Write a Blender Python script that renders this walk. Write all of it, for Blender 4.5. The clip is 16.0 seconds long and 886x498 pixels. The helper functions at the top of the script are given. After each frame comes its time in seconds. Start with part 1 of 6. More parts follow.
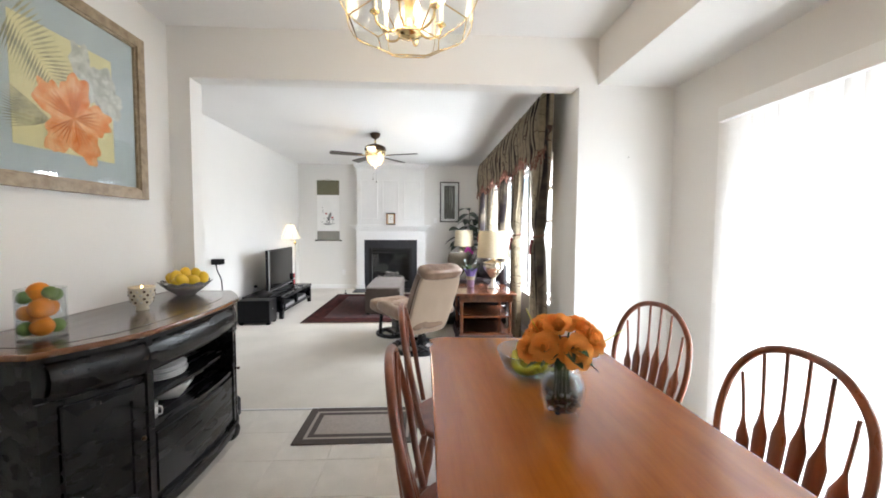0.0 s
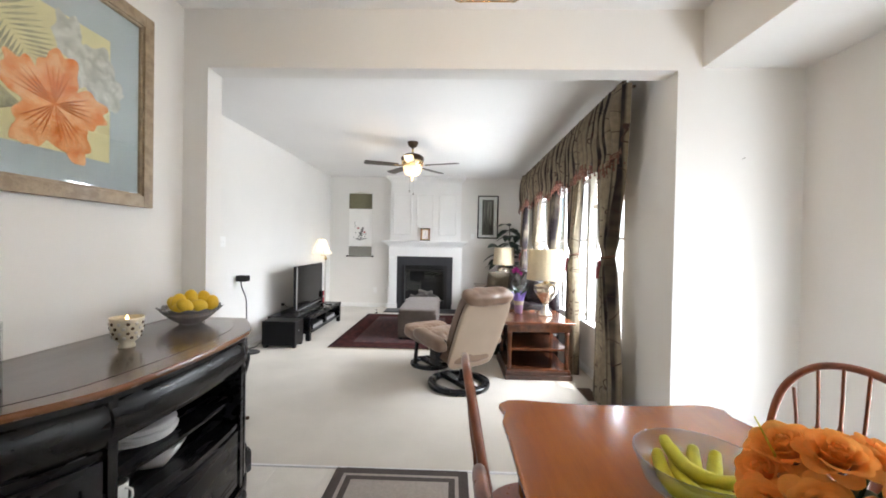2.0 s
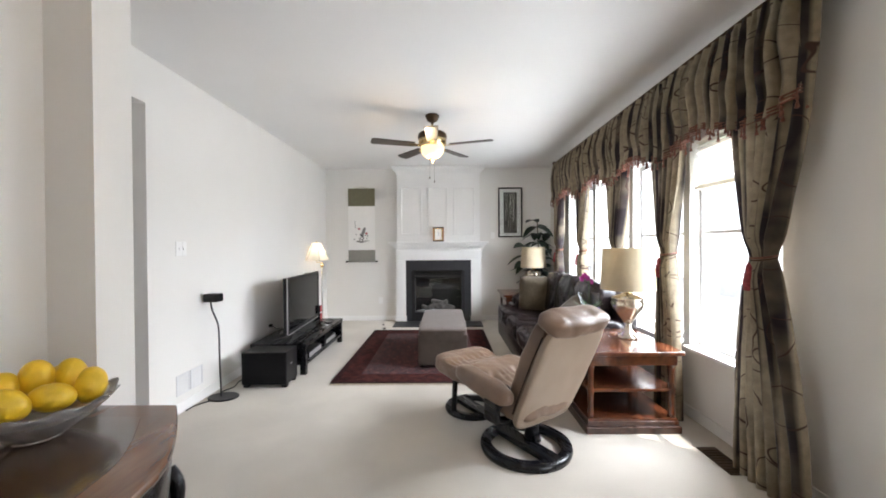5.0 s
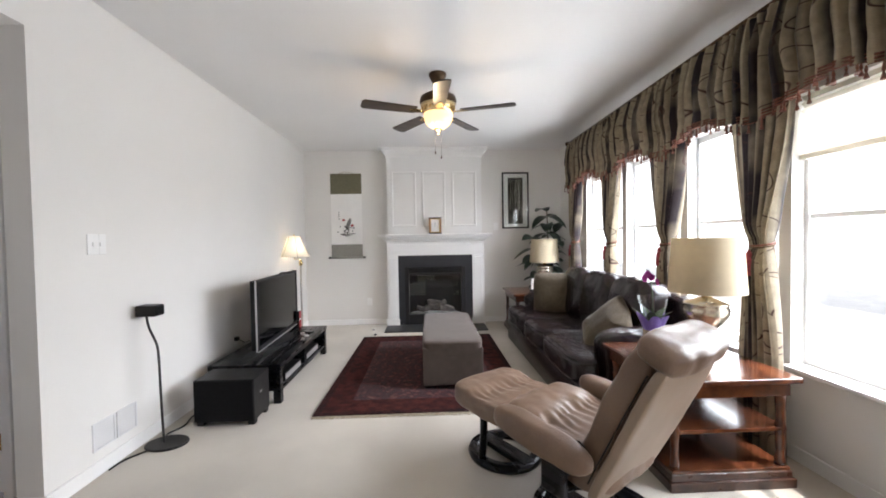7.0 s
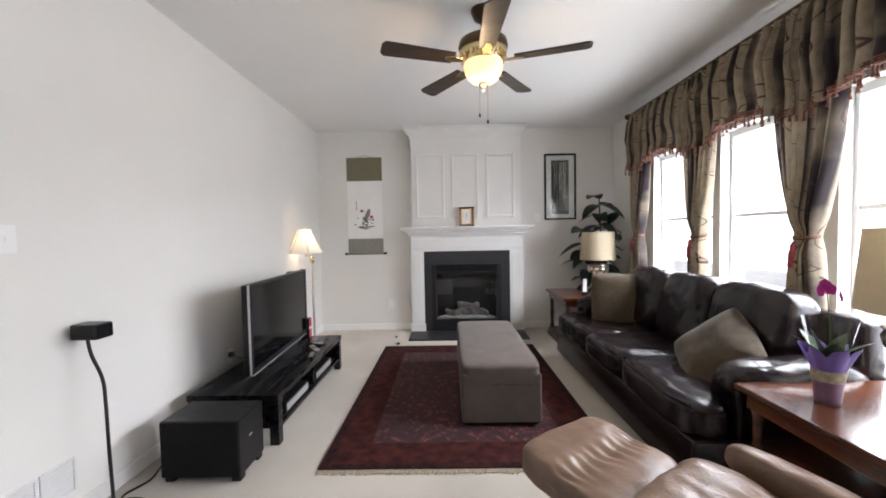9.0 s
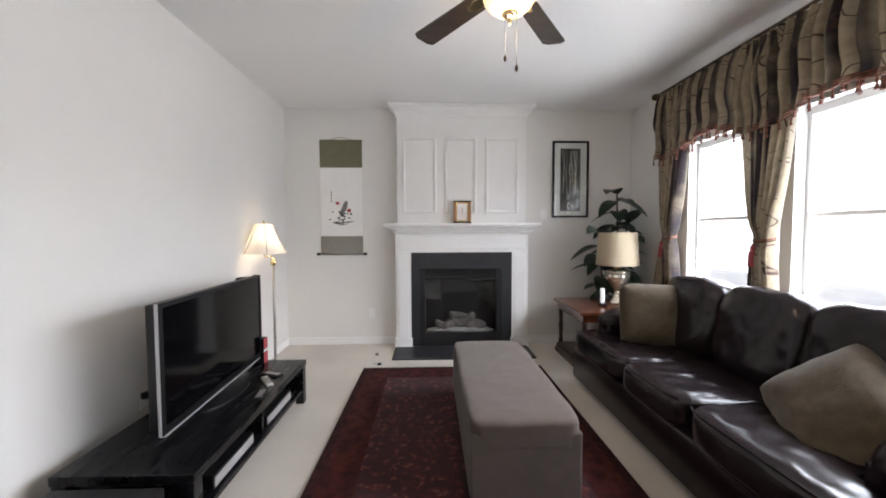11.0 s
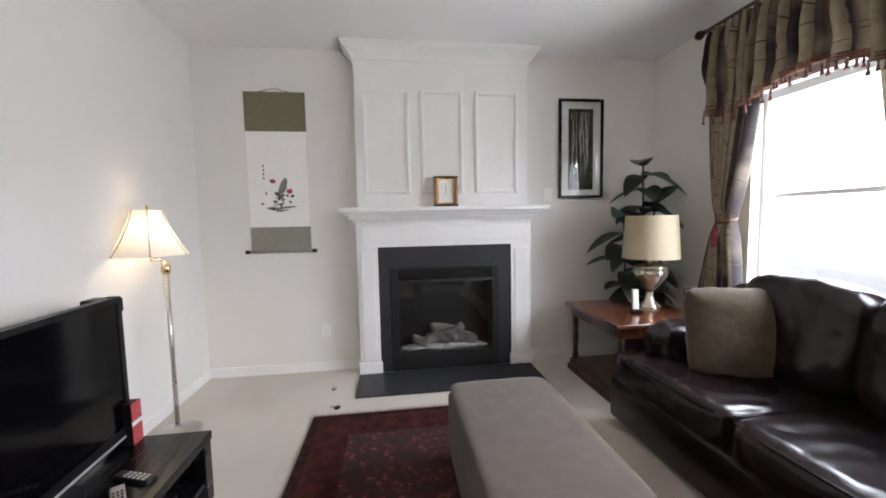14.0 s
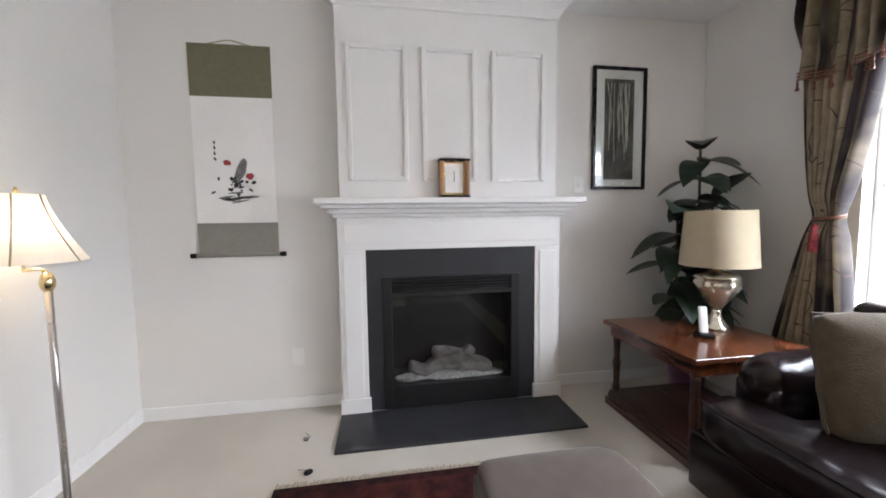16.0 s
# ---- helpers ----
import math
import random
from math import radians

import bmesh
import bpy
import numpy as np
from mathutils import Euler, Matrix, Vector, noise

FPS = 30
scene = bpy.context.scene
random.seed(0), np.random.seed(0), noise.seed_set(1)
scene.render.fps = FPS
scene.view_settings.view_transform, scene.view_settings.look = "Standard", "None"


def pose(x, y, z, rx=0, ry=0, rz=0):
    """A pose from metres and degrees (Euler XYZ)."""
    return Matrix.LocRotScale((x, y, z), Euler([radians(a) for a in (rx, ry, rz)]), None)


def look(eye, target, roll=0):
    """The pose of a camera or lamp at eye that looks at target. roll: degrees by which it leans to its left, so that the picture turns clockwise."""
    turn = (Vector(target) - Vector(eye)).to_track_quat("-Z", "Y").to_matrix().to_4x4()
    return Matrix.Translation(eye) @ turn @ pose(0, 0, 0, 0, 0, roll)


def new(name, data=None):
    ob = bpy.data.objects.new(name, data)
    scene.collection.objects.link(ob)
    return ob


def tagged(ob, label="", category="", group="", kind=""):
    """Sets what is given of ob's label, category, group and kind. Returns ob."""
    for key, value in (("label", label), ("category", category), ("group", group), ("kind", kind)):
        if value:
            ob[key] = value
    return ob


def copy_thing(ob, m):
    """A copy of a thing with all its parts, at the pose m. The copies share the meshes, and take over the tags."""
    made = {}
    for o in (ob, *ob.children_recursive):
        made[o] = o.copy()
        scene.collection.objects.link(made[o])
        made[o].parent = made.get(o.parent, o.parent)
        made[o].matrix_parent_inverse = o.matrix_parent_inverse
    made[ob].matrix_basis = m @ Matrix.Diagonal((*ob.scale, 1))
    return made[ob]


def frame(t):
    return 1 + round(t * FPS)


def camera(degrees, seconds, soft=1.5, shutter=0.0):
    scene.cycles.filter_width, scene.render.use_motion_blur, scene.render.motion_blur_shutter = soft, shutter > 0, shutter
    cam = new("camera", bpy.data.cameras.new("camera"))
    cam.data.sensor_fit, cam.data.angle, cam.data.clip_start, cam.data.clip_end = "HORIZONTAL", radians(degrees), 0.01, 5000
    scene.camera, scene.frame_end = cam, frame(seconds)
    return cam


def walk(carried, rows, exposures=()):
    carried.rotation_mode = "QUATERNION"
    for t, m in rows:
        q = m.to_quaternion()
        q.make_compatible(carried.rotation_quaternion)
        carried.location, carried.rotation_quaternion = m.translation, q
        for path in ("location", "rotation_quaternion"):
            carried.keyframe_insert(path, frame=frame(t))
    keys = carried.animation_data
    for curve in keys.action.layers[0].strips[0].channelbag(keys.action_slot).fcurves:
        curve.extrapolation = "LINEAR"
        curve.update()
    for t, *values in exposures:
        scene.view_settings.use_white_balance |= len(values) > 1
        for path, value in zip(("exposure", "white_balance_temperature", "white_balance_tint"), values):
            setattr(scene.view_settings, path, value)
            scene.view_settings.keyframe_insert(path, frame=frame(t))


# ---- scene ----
cam = camera(99.0, 16.0, soft=1.8)
METRES, EYE, TILT, LEAN, TURN = 6.0, 1.32, 0.0, 0.0, -2.9
ROWS = [
    (0.0, 0.0, 0.0, 0.0, 0.02, -3.01, -0.3),
    (0.5, -0.0061, 0.0094, -0.0012, 0.54, -3.52, -0.29),
    (1.0, -0.014, 0.032, -0.0019, 2.23, -4.33, -0.12),
    (1.5, -0.0201, 0.0614, 0.0018, 4.04, -2.69, -0.17),
    (2.0, -0.0297, 0.0892, 0.0018, 4.39, -0.65, -1.06),
    (2.5, -0.045, 0.1242, 0.0024, 2.6, -0.54, -1.35),
    (3.0, -0.0567, 0.155, 0.0012, 3.09, -0.76, -0.72),
    (5.5, -0.1265, 0.3017, 0.0013, 3.32, -0.42, 0.46),
    (6.0, -0.1411, 0.3336, -0.0012, 2.71, -1.39, -0.2),
    (6.5, -0.1513, 0.3677, -0.0012, 1.25, -1.88, 0.43),
    (7.0, -0.1579, 0.4018, -0.001, 0.66, -1.4, 0.94),
    (7.5, -0.1648, 0.4336, -0.0, 2.04, -1.15, 0.56),
    (8.0, -0.1775, 0.4662, 0.0006, 2.04, -1.33, 0.55),
    (8.5, -0.1839, 0.4979, -0.0023, 2.46, -1.88, 1.4),
    (9.0, -0.1879, 0.5318, -0.0021, 3.64, -2.25, 1.07),
    (11.5, -0.221, 0.6912, -0.0007, -0.08, -2.86, 0.82),
    (12.0, -0.2283, 0.724, -0.0001, -1.49, -3.7, 2.33),
    (12.5, -0.2283, 0.7565, -0.0009, -2.17, -3.74, 1.81),
    (13.0, -0.2292, 0.7855, 0.0003, -1.05, -2.49, 0.89),
    (13.5, -0.2313, 0.8093, -0.0025, -1.81, -3.03, 1.83),
    (14.0, -0.2354, 0.8379, -0.0036, -4.6, -4.42, 1.15),
    (14.5, -0.2393, 0.8673, -0.0048, -5.1, -3.94, 0.7),
    (15.0, -0.2365, 0.8964, -0.0045, -3.97, -3.93, 1.52),
    (15.5, -0.2391, 0.9254, -0.0078, -5.25, -4.28, 0.64),
    (16.0, -0.2463, 0.9569, -0.0088, -6.35, -4.41, 0.77),
]
walk(cam, [(t, pose(0, 0, EYE, TILT, LEAN, TURN) @ pose(METRES * x, METRES * y, METRES * z, 90 + pitch, roll, yaw)) for t, x, y, z, yaw, pitch, roll in ROWS],
     exposures=[(0.0, 0.91, 6330, 13), (3.0, 0.82, 6370, 14), (5.5, 0.64, 6400, 15), (9.0, 0.42, 6470, 18), (12.0, 0.45, 6400, 18), (16.0, 0.55, 6330, 18)])

# ---- light ----
world = bpy.data.worlds.new("sky")
scene.world = world
world.use_nodes = True
wn = world.node_tree
sky = wn.nodes.new("ShaderNodeTexSky")
sky.sky_type = "NISHITA"
sky.sun_disc = False
sky.sun_elevation = radians(66)
sky.sun_rotation = radians(125)
wn.nodes["Background"].inputs["Strength"].default_value = 0.12
wn.links.new(sky.outputs[0], wn.nodes["Background"].inputs["Color"])

sun_data = bpy.data.lights.new("sun", "SUN")
sun_data.energy, sun_data.angle, sun_data.color = 3.6, radians(0.5), (1.0, 0.95, 0.86)
sun = new("sun", sun_data)
sun.matrix_world = look((20 * math.cos(radians(66)) * math.sin(radians(125)), 5 + 20 * math.cos(radians(66)) * math.cos(radians(125)), 20 * math.sin(radians(66))), (0, 5, 0))


def window_light(name, x, y, z, width, height, watts, down=1.0):
    """Daylight that enters through one opening in the wall on the +x side."""
    data = bpy.data.lights.new(name, "AREA")
    data.shape, data.size, data.size_y, data.energy, data.color = "RECTANGLE", width, height, watts, (0.90, 0.955, 1.0)
    ob = new(name, data)
    ob.matrix_world = look((x, y, z), (x - 1, y, z - down))
    return ob


def bulb(name, x, y, z, watts, radius=0.03, colour=(1.0, 0.76, 0.47)):
    data = bpy.data.lights.new(name, "POINT")
    data.energy, data.shadow_soft_size, data.color = watts, radius, colour
    ob = new(name, data)
    ob.location = (x, y, z)
    return ob


# centre and half width of each window of the living room
WINDOWS = ((4.18, 0.40), (5.06, 0.40), (5.98, 0.43), (6.96, 0.46))
for wy, half_w in WINDOWS:
    window_light("window_daylight", 1.50, wy, 1.32, 2 * half_w, 1.5, 12 * half_w / 0.4, 0.0)
window_light("high_sky", 2.9, 5.56, 2.9, 5.4, 2.0, 800, 1.1)
window_light("terrace_bounce", 1.80, 5.56, 0.9, 3.7, 0.8, 35, -0.9)
window_light("patio_daylight", 2.10, 1.1, 0.78, 2.3, 1.45, 88, 0.05)

# ---- materials ----
def material(name, colour, rough=0.5, metal=0.0, vary=0.12, scale=8.0, bump=0.0, bump_scale=60.0, colour2=None, spec=0.5, sheen=0.0, coat=0.0, stretch=(1, 1, 1), rough_vary=0.08, trans=0.0, emit=0.0, alpha=1.0, detail=4.0):
    """A surface with a broad and a fine variation of colour, gloss and relief."""
    m = bpy.data.materials.new(name)
    m.use_nodes = True
    n, l = m.node_tree.nodes, m.node_tree.links
    b = n["Principled BSDF"]
    tc = n.new("ShaderNodeTexCoord")
    mp = n.new("ShaderNodeMapping")
    mp.inputs["Scale"].default_value = stretch
    l.new(tc.outputs["Object"], mp.inputs[0])
    broad, fine = n.new("ShaderNodeTexNoise"), n.new("ShaderNodeTexNoise")
    broad.inputs["Scale"].default_value, broad.inputs["Detail"].default_value = scale, detail
    fine.inputs["Scale"].default_value, fine.inputs["Detail"].default_value = bump_scale, 3.0
    l.new(mp.outputs[0], broad.inputs[0])
    l.new(mp.outputs[0], fine.inputs[0])
    mixn = n.new("ShaderNodeMix")
    mixn.data_type = "RGBA"
    c2 = colour2 or tuple(max(0.0, c * (1 - vary)) for c in colour)
    mixn.inputs["A"].default_value = (*colour, 1)
    mixn.inputs["B"].default_value = (*c2, 1)
    ramp = n.new("ShaderNodeMapRange")
    ramp.inputs[1].default_value, ramp.inputs[2].default_value = 0.35, 0.65
    add = n.new("ShaderNodeMath")
    add.operation = "MULTIPLY_ADD"
    add.inputs[1].default_value, add.inputs[2].default_value = 0.3, -0.15
    add2 = n.new("ShaderNodeMath")
    add2.operation = "ADD"
    l.new(fine.outputs[0], add.inputs[0])
    l.new(add.outputs[0], add2.inputs[0])
    l.new(broad.outputs[0], add2.inputs[1])
    l.new(add2.outputs[0], ramp.inputs[0])
    l.new(ramp.outputs[0], mixn.inputs["Factor"])
    l.new(mixn.outputs["Result"], b.inputs["Base Color"])
    rr = n.new("ShaderNodeMapRange")
    rr.inputs[3].default_value, rr.inputs[4].default_value = max(0, rough - rough_vary), min(1, rough + rough_vary)
    l.new(broad.outputs[0], rr.inputs[0])
    l.new(rr.outputs[0], b.inputs["Roughness"])
    b.inputs["Metallic"].default_value = metal
    b.inputs["Specular IOR Level"].default_value = spec
    b.inputs["Sheen Weight"].default_value = sheen
    b.inputs["Coat Weight"].default_value = coat
    b.inputs["Coat Roughness"].default_value = 0.15
    b.inputs["Transmission Weight"].default_value = trans
    if emit:
        b.inputs["Emission Color"].default_value = (*colour, 1)
        b.inputs["Emission Strength"].default_value = emit
    if bump:
        bp = n.new("ShaderNodeBump")
        bp.inputs["Strength"].default_value, bp.inputs["Distance"].default_value = bump, 0.004
        l.new(fine.outputs[0], bp.inputs["Height"])
        l.new(bp.outputs[0], b.inputs["Normal"])
    return m


def wood(name, dark, light, rough=0.35, coat=0.3, along="Y", scale=3.0, spec=0.5):
    """Long grain along one axis, with fine pores."""
    stretch = {"X": (0.12, 1, 1), "Y": (1, 0.12, 1), "Z": (1, 1, 0.12)}[along]
    return material(name, light, rough, colour2=dark, scale=scale * 6, bump=0.08, bump_scale=150, coat=coat, stretch=stretch, spec=spec)


def clear_glass(name, tint=(0.95, 0.97, 0.97), rough=0.0):
    """A thin pane: lets light straight through and mirrors at the surface."""
    m = bpy.data.materials.new(name)
    m.use_nodes = True
    n, l = m.node_tree.nodes, m.node_tree.links
    n.remove(n["Principled BSDF"])
    tr, gl, mx, fr = n.new("ShaderNodeBsdfTransparent"), n.new("ShaderNodeBsdfGlossy"), n.new("ShaderNodeMixShader"), n.new("ShaderNodeLayerWeight")
    tr.inputs[0].default_value = (*tint, 1)
    gl.inputs["Roughness"].default_value = rough
    fr.inputs[0].default_value = 0.5
    pw, ml = n.new("ShaderNodeMath"), n.new("ShaderNodeMath")
    pw.operation, pw.inputs[1].default_value = "POWER", 4.0
    ml.operation, ml.inputs[1].default_value, ml.inputs[2].default_value = "MULTIPLY_ADD", 0.55, 0.045
    l.new(fr.outputs["Facing"], pw.inputs[0])
    l.new(pw.outputs[0], ml.inputs[0])
    l.new(ml.outputs[0], mx.inputs[0])
    l.new(tr.outputs[0], mx.inputs[1])
    l.new(gl.outputs[0], mx.inputs[2])
    l.new(mx.outputs[0], n["Material Output"].inputs[0])
    return m


def sheer(name, colour, through_light=0.5, rough=0.9, vary=0.1, stretch=(1, 1, 1), scale=20):
    """Cloth or plastic that lets part of the light through."""
    m = material(name, colour, rough, vary=vary, scale=scale, stretch=stretch, bump=0.1, bump_scale=200, spec=0.2)
    n, l = m.node_tree.nodes, m.node_tree.links
    b = n["Principled BSDF"]
    t, mx = n.new("ShaderNodeBsdfTranslucent"), n.new("ShaderNodeMixShader")
    l.new(b.inputs["Base Color"].links[0].from_socket, t.inputs[0])
    mx.inputs[0].default_value = through_light
    l.new(b.outputs[0], mx.inputs[1])
    l.new(t.outputs[0], mx.inputs[2])
    l.new(mx.outputs[0], n["Material Output"].inputs[0])
    return m


WALL = material("wall_paint", (0.76, 0.748, 0.722), 0.75, vary=0.03, scale=1.2, bump=0.05, bump_scale=220, spec=0.3)
CEIL = material("ceiling_paint", (0.80, 0.795, 0.785), 0.9, vary=0.03, scale=1.0, bump=0.25, bump_scale=130, spec=0.2)
TRIM = material("white_trim_paint", (0.82, 0.82, 0.81), 0.4, vary=0.03, scale=3, bump=0.02)
CARPET = material("cream_carpet", (0.56, 0.52, 0.455), 0.95, vary=0.14, scale=1.6, bump=0.9, bump_scale=260, sheen=0.2, spec=0.1)
VINYL = material("cream_vinyl", (0.64, 0.61, 0.56), 0.42, vary=0.10, scale=5, bump=0.06, bump_scale=90)
HALLWOOD = wood("oak_floor", (0.30, 0.16, 0.07), (0.46, 0.27, 0.12), 0.35)
BLACKWOOD = wood("black_brown_wood", (0.003, 0.0032, 0.0042), (0.0055, 0.0056, 0.0072), 0.27, 0.06, spec=0.32)
CHERRY = wood("cherry_wood", (0.17, 0.055, 0.02), (0.30, 0.11, 0.04), 0.3, 0.5)
TABLEWOOD = material("honey_cherry_wood", (0.40, 0.122, 0.012), 0.2, colour2=(0.31, 0.085, 0.008), scale=14, bump=0.02, bump_scale=120, stretch=(1, 0.1, 1), spec=0.42, rough_vary=0.05, coat=0.4)
CHAIRWOOD = wood("red_cherry_wood", (0.15, 0.036, 0.014), (0.25, 0.068, 0.026), 0.3, 0.4, along="Z")
WALNUT = wood("walnut_top", (0.13, 0.055, 0.024), (0.20, 0.088, 0.038), 0.25, 0.5)
WALNUTDARK = wood("dark_walnut_inlay", (0.030, 0.014, 0.010), (0.055, 0.025, 0.016), 0.2, 0.6)
ENDWOOD = wood("mahogany", (0.060, 0.019, 0.009), (0.13, 0.042, 0.017), 0.20, 0.5)
ENDDARK = wood("dark_mahogany", (0.03, 0.012, 0.008), (0.07, 0.028, 0.016), 0.3, 0.4)
LEATHER = material("dark_brown_leather", (0.011, 0.0062, 0.0078), 0.25, vary=0.15, scale=5, bump=0.10, bump_scale=70, spec=0.42, rough_vary=0.04)
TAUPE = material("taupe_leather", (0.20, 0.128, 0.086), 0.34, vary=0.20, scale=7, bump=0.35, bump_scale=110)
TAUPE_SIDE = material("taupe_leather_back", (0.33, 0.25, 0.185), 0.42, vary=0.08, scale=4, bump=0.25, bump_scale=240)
GREYCLOTH = material("grey_brown_fabric", (0.092, 0.071, 0.059), 0.9, vary=0.14, scale=14, bump=0.5, bump_scale=420, sheen=0.15, spec=0.2)
PILLOW = material("khaki_corduroy", (0.085, 0.066, 0.042), 0.9, vary=0.2, scale=25, bump=0.6, bump_scale=180, sheen=0.2, spec=0.2)
BLACK = material("black_plastic", (0.006, 0.006, 0.007), 0.38, spec=0.3, vary=0.2, scale=20, bump=0.05)
BLACKCLOTH = material("black_speaker_cloth", (0.006, 0.006, 0.007), 0.85, spec=0.2, vary=0.2, scale=60, bump=0.5, bump_scale=500)
SCREEN = material("black_screen", (0.002, 0.002, 0.0025), 0.10, spec=0.2, vary=0.1, scale=2)
SILVER = material("silver_plastic", (0.55, 0.55, 0.56), 0.35, 0.6, vary=0.06, scale=10)
IRON = material("black_iron", (0.015, 0.014, 0.014), 0.45, 0.3, vary=0.2, scale=30)
FIREBLACK = material("black_firebox", (0.007, 0.007, 0.008), 0.5, vary=0.25, scale=10)
SLATE = material("charcoal_stone", (0.024, 0.025, 0.030), 0.45, vary=0.18, scale=7, bump=0.1, bump_scale=120)
BRASS = material("polished_brass", (0.80, 0.63, 0.34), 0.22, 1.0, vary=0.1, scale=12)
BRONZE = material("dark_bronze", (0.085, 0.052, 0.028), 0.35, 0.8, vary=0.25, scale=20)
STEEL = material("brushed_steel", (0.55, 0.53, 0.50), 0.3, 1.0, vary=0.08, scale=20)
MERCURY = material("champagne_silver_glass", (0.76, 0.69, 0.56), 0.22, 0.85, vary=0.25, scale=16, rough_vary=0.10)
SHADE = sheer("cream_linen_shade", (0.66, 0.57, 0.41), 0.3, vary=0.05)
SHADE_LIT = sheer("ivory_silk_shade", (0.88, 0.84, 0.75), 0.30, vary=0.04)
FANBLADE = wood("dark_walnut_blade", (0.016, 0.011, 0.008), (0.04, 0.028, 0.02), 0.4, 0.2, along="X")
PAPER = material("rice_paper", (0.88, 0.87, 0.85), 0.8, vary=0.04, scale=6)
OLIVE = material("olive_silk", (0.16, 0.15, 0.09), 0.6, vary=0.12, scale=40, bump=0.2, bump_scale=300)
GREYSILK = material("grey_silk", (0.26, 0.25, 0.22), 0.6, vary=0.08, scale=40, bump=0.2, bump_scale=300)
INK = material("black_ink", (0.05, 0.05, 0.05), 0.8, vary=0.5, scale=60)
INKGREY = material("grey_ink", (0.25, 0.24, 0.23), 0.8, vary=0.4, scale=50)
RED = material("red_ink", (0.45, 0.06, 0.07), 0.8, vary=0.3, scale=50)
LEAF = material("dark_green_leaf", (0.022, 0.045, 0.030), 0.4, vary=0.4, scale=18, bump=0.1)
STEM = material("brown_stem", (0.10, 0.07, 0.04), 0.8, vary=0.3, scale=30, bump=0.3)
WHITECERAMIC = material("white_ceramic", (0.80, 0.80, 0.79), 0.2, vary=0.03, scale=6, coat=0.3)
GLASS = clear_glass("clear_glass")
PANE = clear_glass("window_pane")
VENTGREY = material("pale_grey_metal", (0.70, 0.70, 0.71), 0.5, vary=0.05, scale=10)
ORANGE = material("orange_peel", (0.88, 0.29, 0.015), 0.45, vary=0.15, scale=8, bump=0.4, bump_scale=120)
LIME = material("lime_peel", (0.14, 0.26, 0.05), 0.45, vary=0.3, scale=10, bump=0.3, bump_scale=120)
LEMON = material("lemon_peel", (0.80, 0.52, 0.02), 0.45, vary=0.15, scale=8, bump=0.35, bump_scale=120)
BANANA = material("green_yellow_banana", (0.60, 0.56, 0.03), 0.5, vary=0.3, scale=9)
ROSE = sheer("orange_rose_petal", (1.0, 0.50, 0.13), 0.58, vary=0.16, scale=14)
PURPLE = sheer("purple_foil", (0.25, 0.18, 0.52), 0.2, rough=0.4)
POTPURPLE = material("mauve_pot", (0.22, 0.12, 0.20), 0.4, vary=0.3, scale=9)
PINK = sheer("magenta_petal", (0.45, 0.05, 0.30), 0.3)
WAX = sheer("candle_wax", (0.85, 0.80, 0.66), 0.4)
GREENLEAF = material("rose_leaf", (0.035, 0.09, 0.02), 0.5, vary=0.3, scale=20)
CRIMSON = material("crimson_tassel", (0.30, 0.04, 0.05), 0.8, vary=0.4, scale=60)
RUST = material("rust_bead_trim", (0.22, 0.075, 0.045), 0.5, vary=0.5, scale=60)
WICK = material("candle_flame", (1.0, 0.62, 0.2), 0.5, emit=12)
BULBGLASS = material("lit_bulb", (1.0, 0.84, 0.58), 0.4, emit=7)
BOWLCLEAR = clear_glass("thick_bowl_glass", (0.80, 0.86, 0.84), 0.06)
BOWLGLASS = material("lit_alabaster_bowl", (1.0, 0.72, 0.34), 0.4, emit=0.95, vary=0.1, scale=6)
FRINGE = material("cream_fringe", (0.42, 0.36, 0.26), 0.9, vary=0.3, scale=60)
LOG = material("ash_grey_log", (0.16, 0.14, 0.13), 0.9, vary=0.5, scale=18, bump=0.6, bump_scale=60)
EMBER = material("pale_ember_bed", (0.42, 0.40, 0.38), 0.9, vary=0.5, scale=60, bump=0.6, bump_scale=90)
MATDARK = material("dark_brown_mat", (0.07, 0.055, 0.05), 0.95, vary=0.2, scale=60, bump=0.6, bump_scale=300)
MATLIGHT = material("taupe_mat", (0.34, 0.30, 0.27), 0.95, vary=0.12, scale=60, bump=0.6, bump_scale=300)
GOLDFRAME = wood("bronze_gilt_wood", (0.24, 0.175, 0.105), (0.36, 0.275, 0.175), 0.45, 0.1)
BLUEMAT = material("pale_blue_paper", (0.50, 0.55, 0.57), 0.8, vary=0.08, scale=5)
YELLOWPAPER = material("pale_yellow_paper", (0.84, 0.75, 0.43), 0.8, vary=0.12, scale=7)
PETAL = material("orange_paint", (0.86, 0.24, 0.045), 0.8, scale=16, colour2=(0.93, 0.52, 0.27), detail=6)
FROND = material("grey_green_paint", (0.24, 0.23, 0.17), 0.8, colour2=(0.62, 0.56, 0.34), scale=9)
VEIN = material("deep_orange_paint", (0.82, 0.22, 0.05), 0.8, vary=0.3, scale=14)
CREAMPAINT = material("pale_petal_paint", (0.72, 0.70, 0.64), 0.8, colour2=(0.46, 0.45, 0.40), scale=22, detail=6)


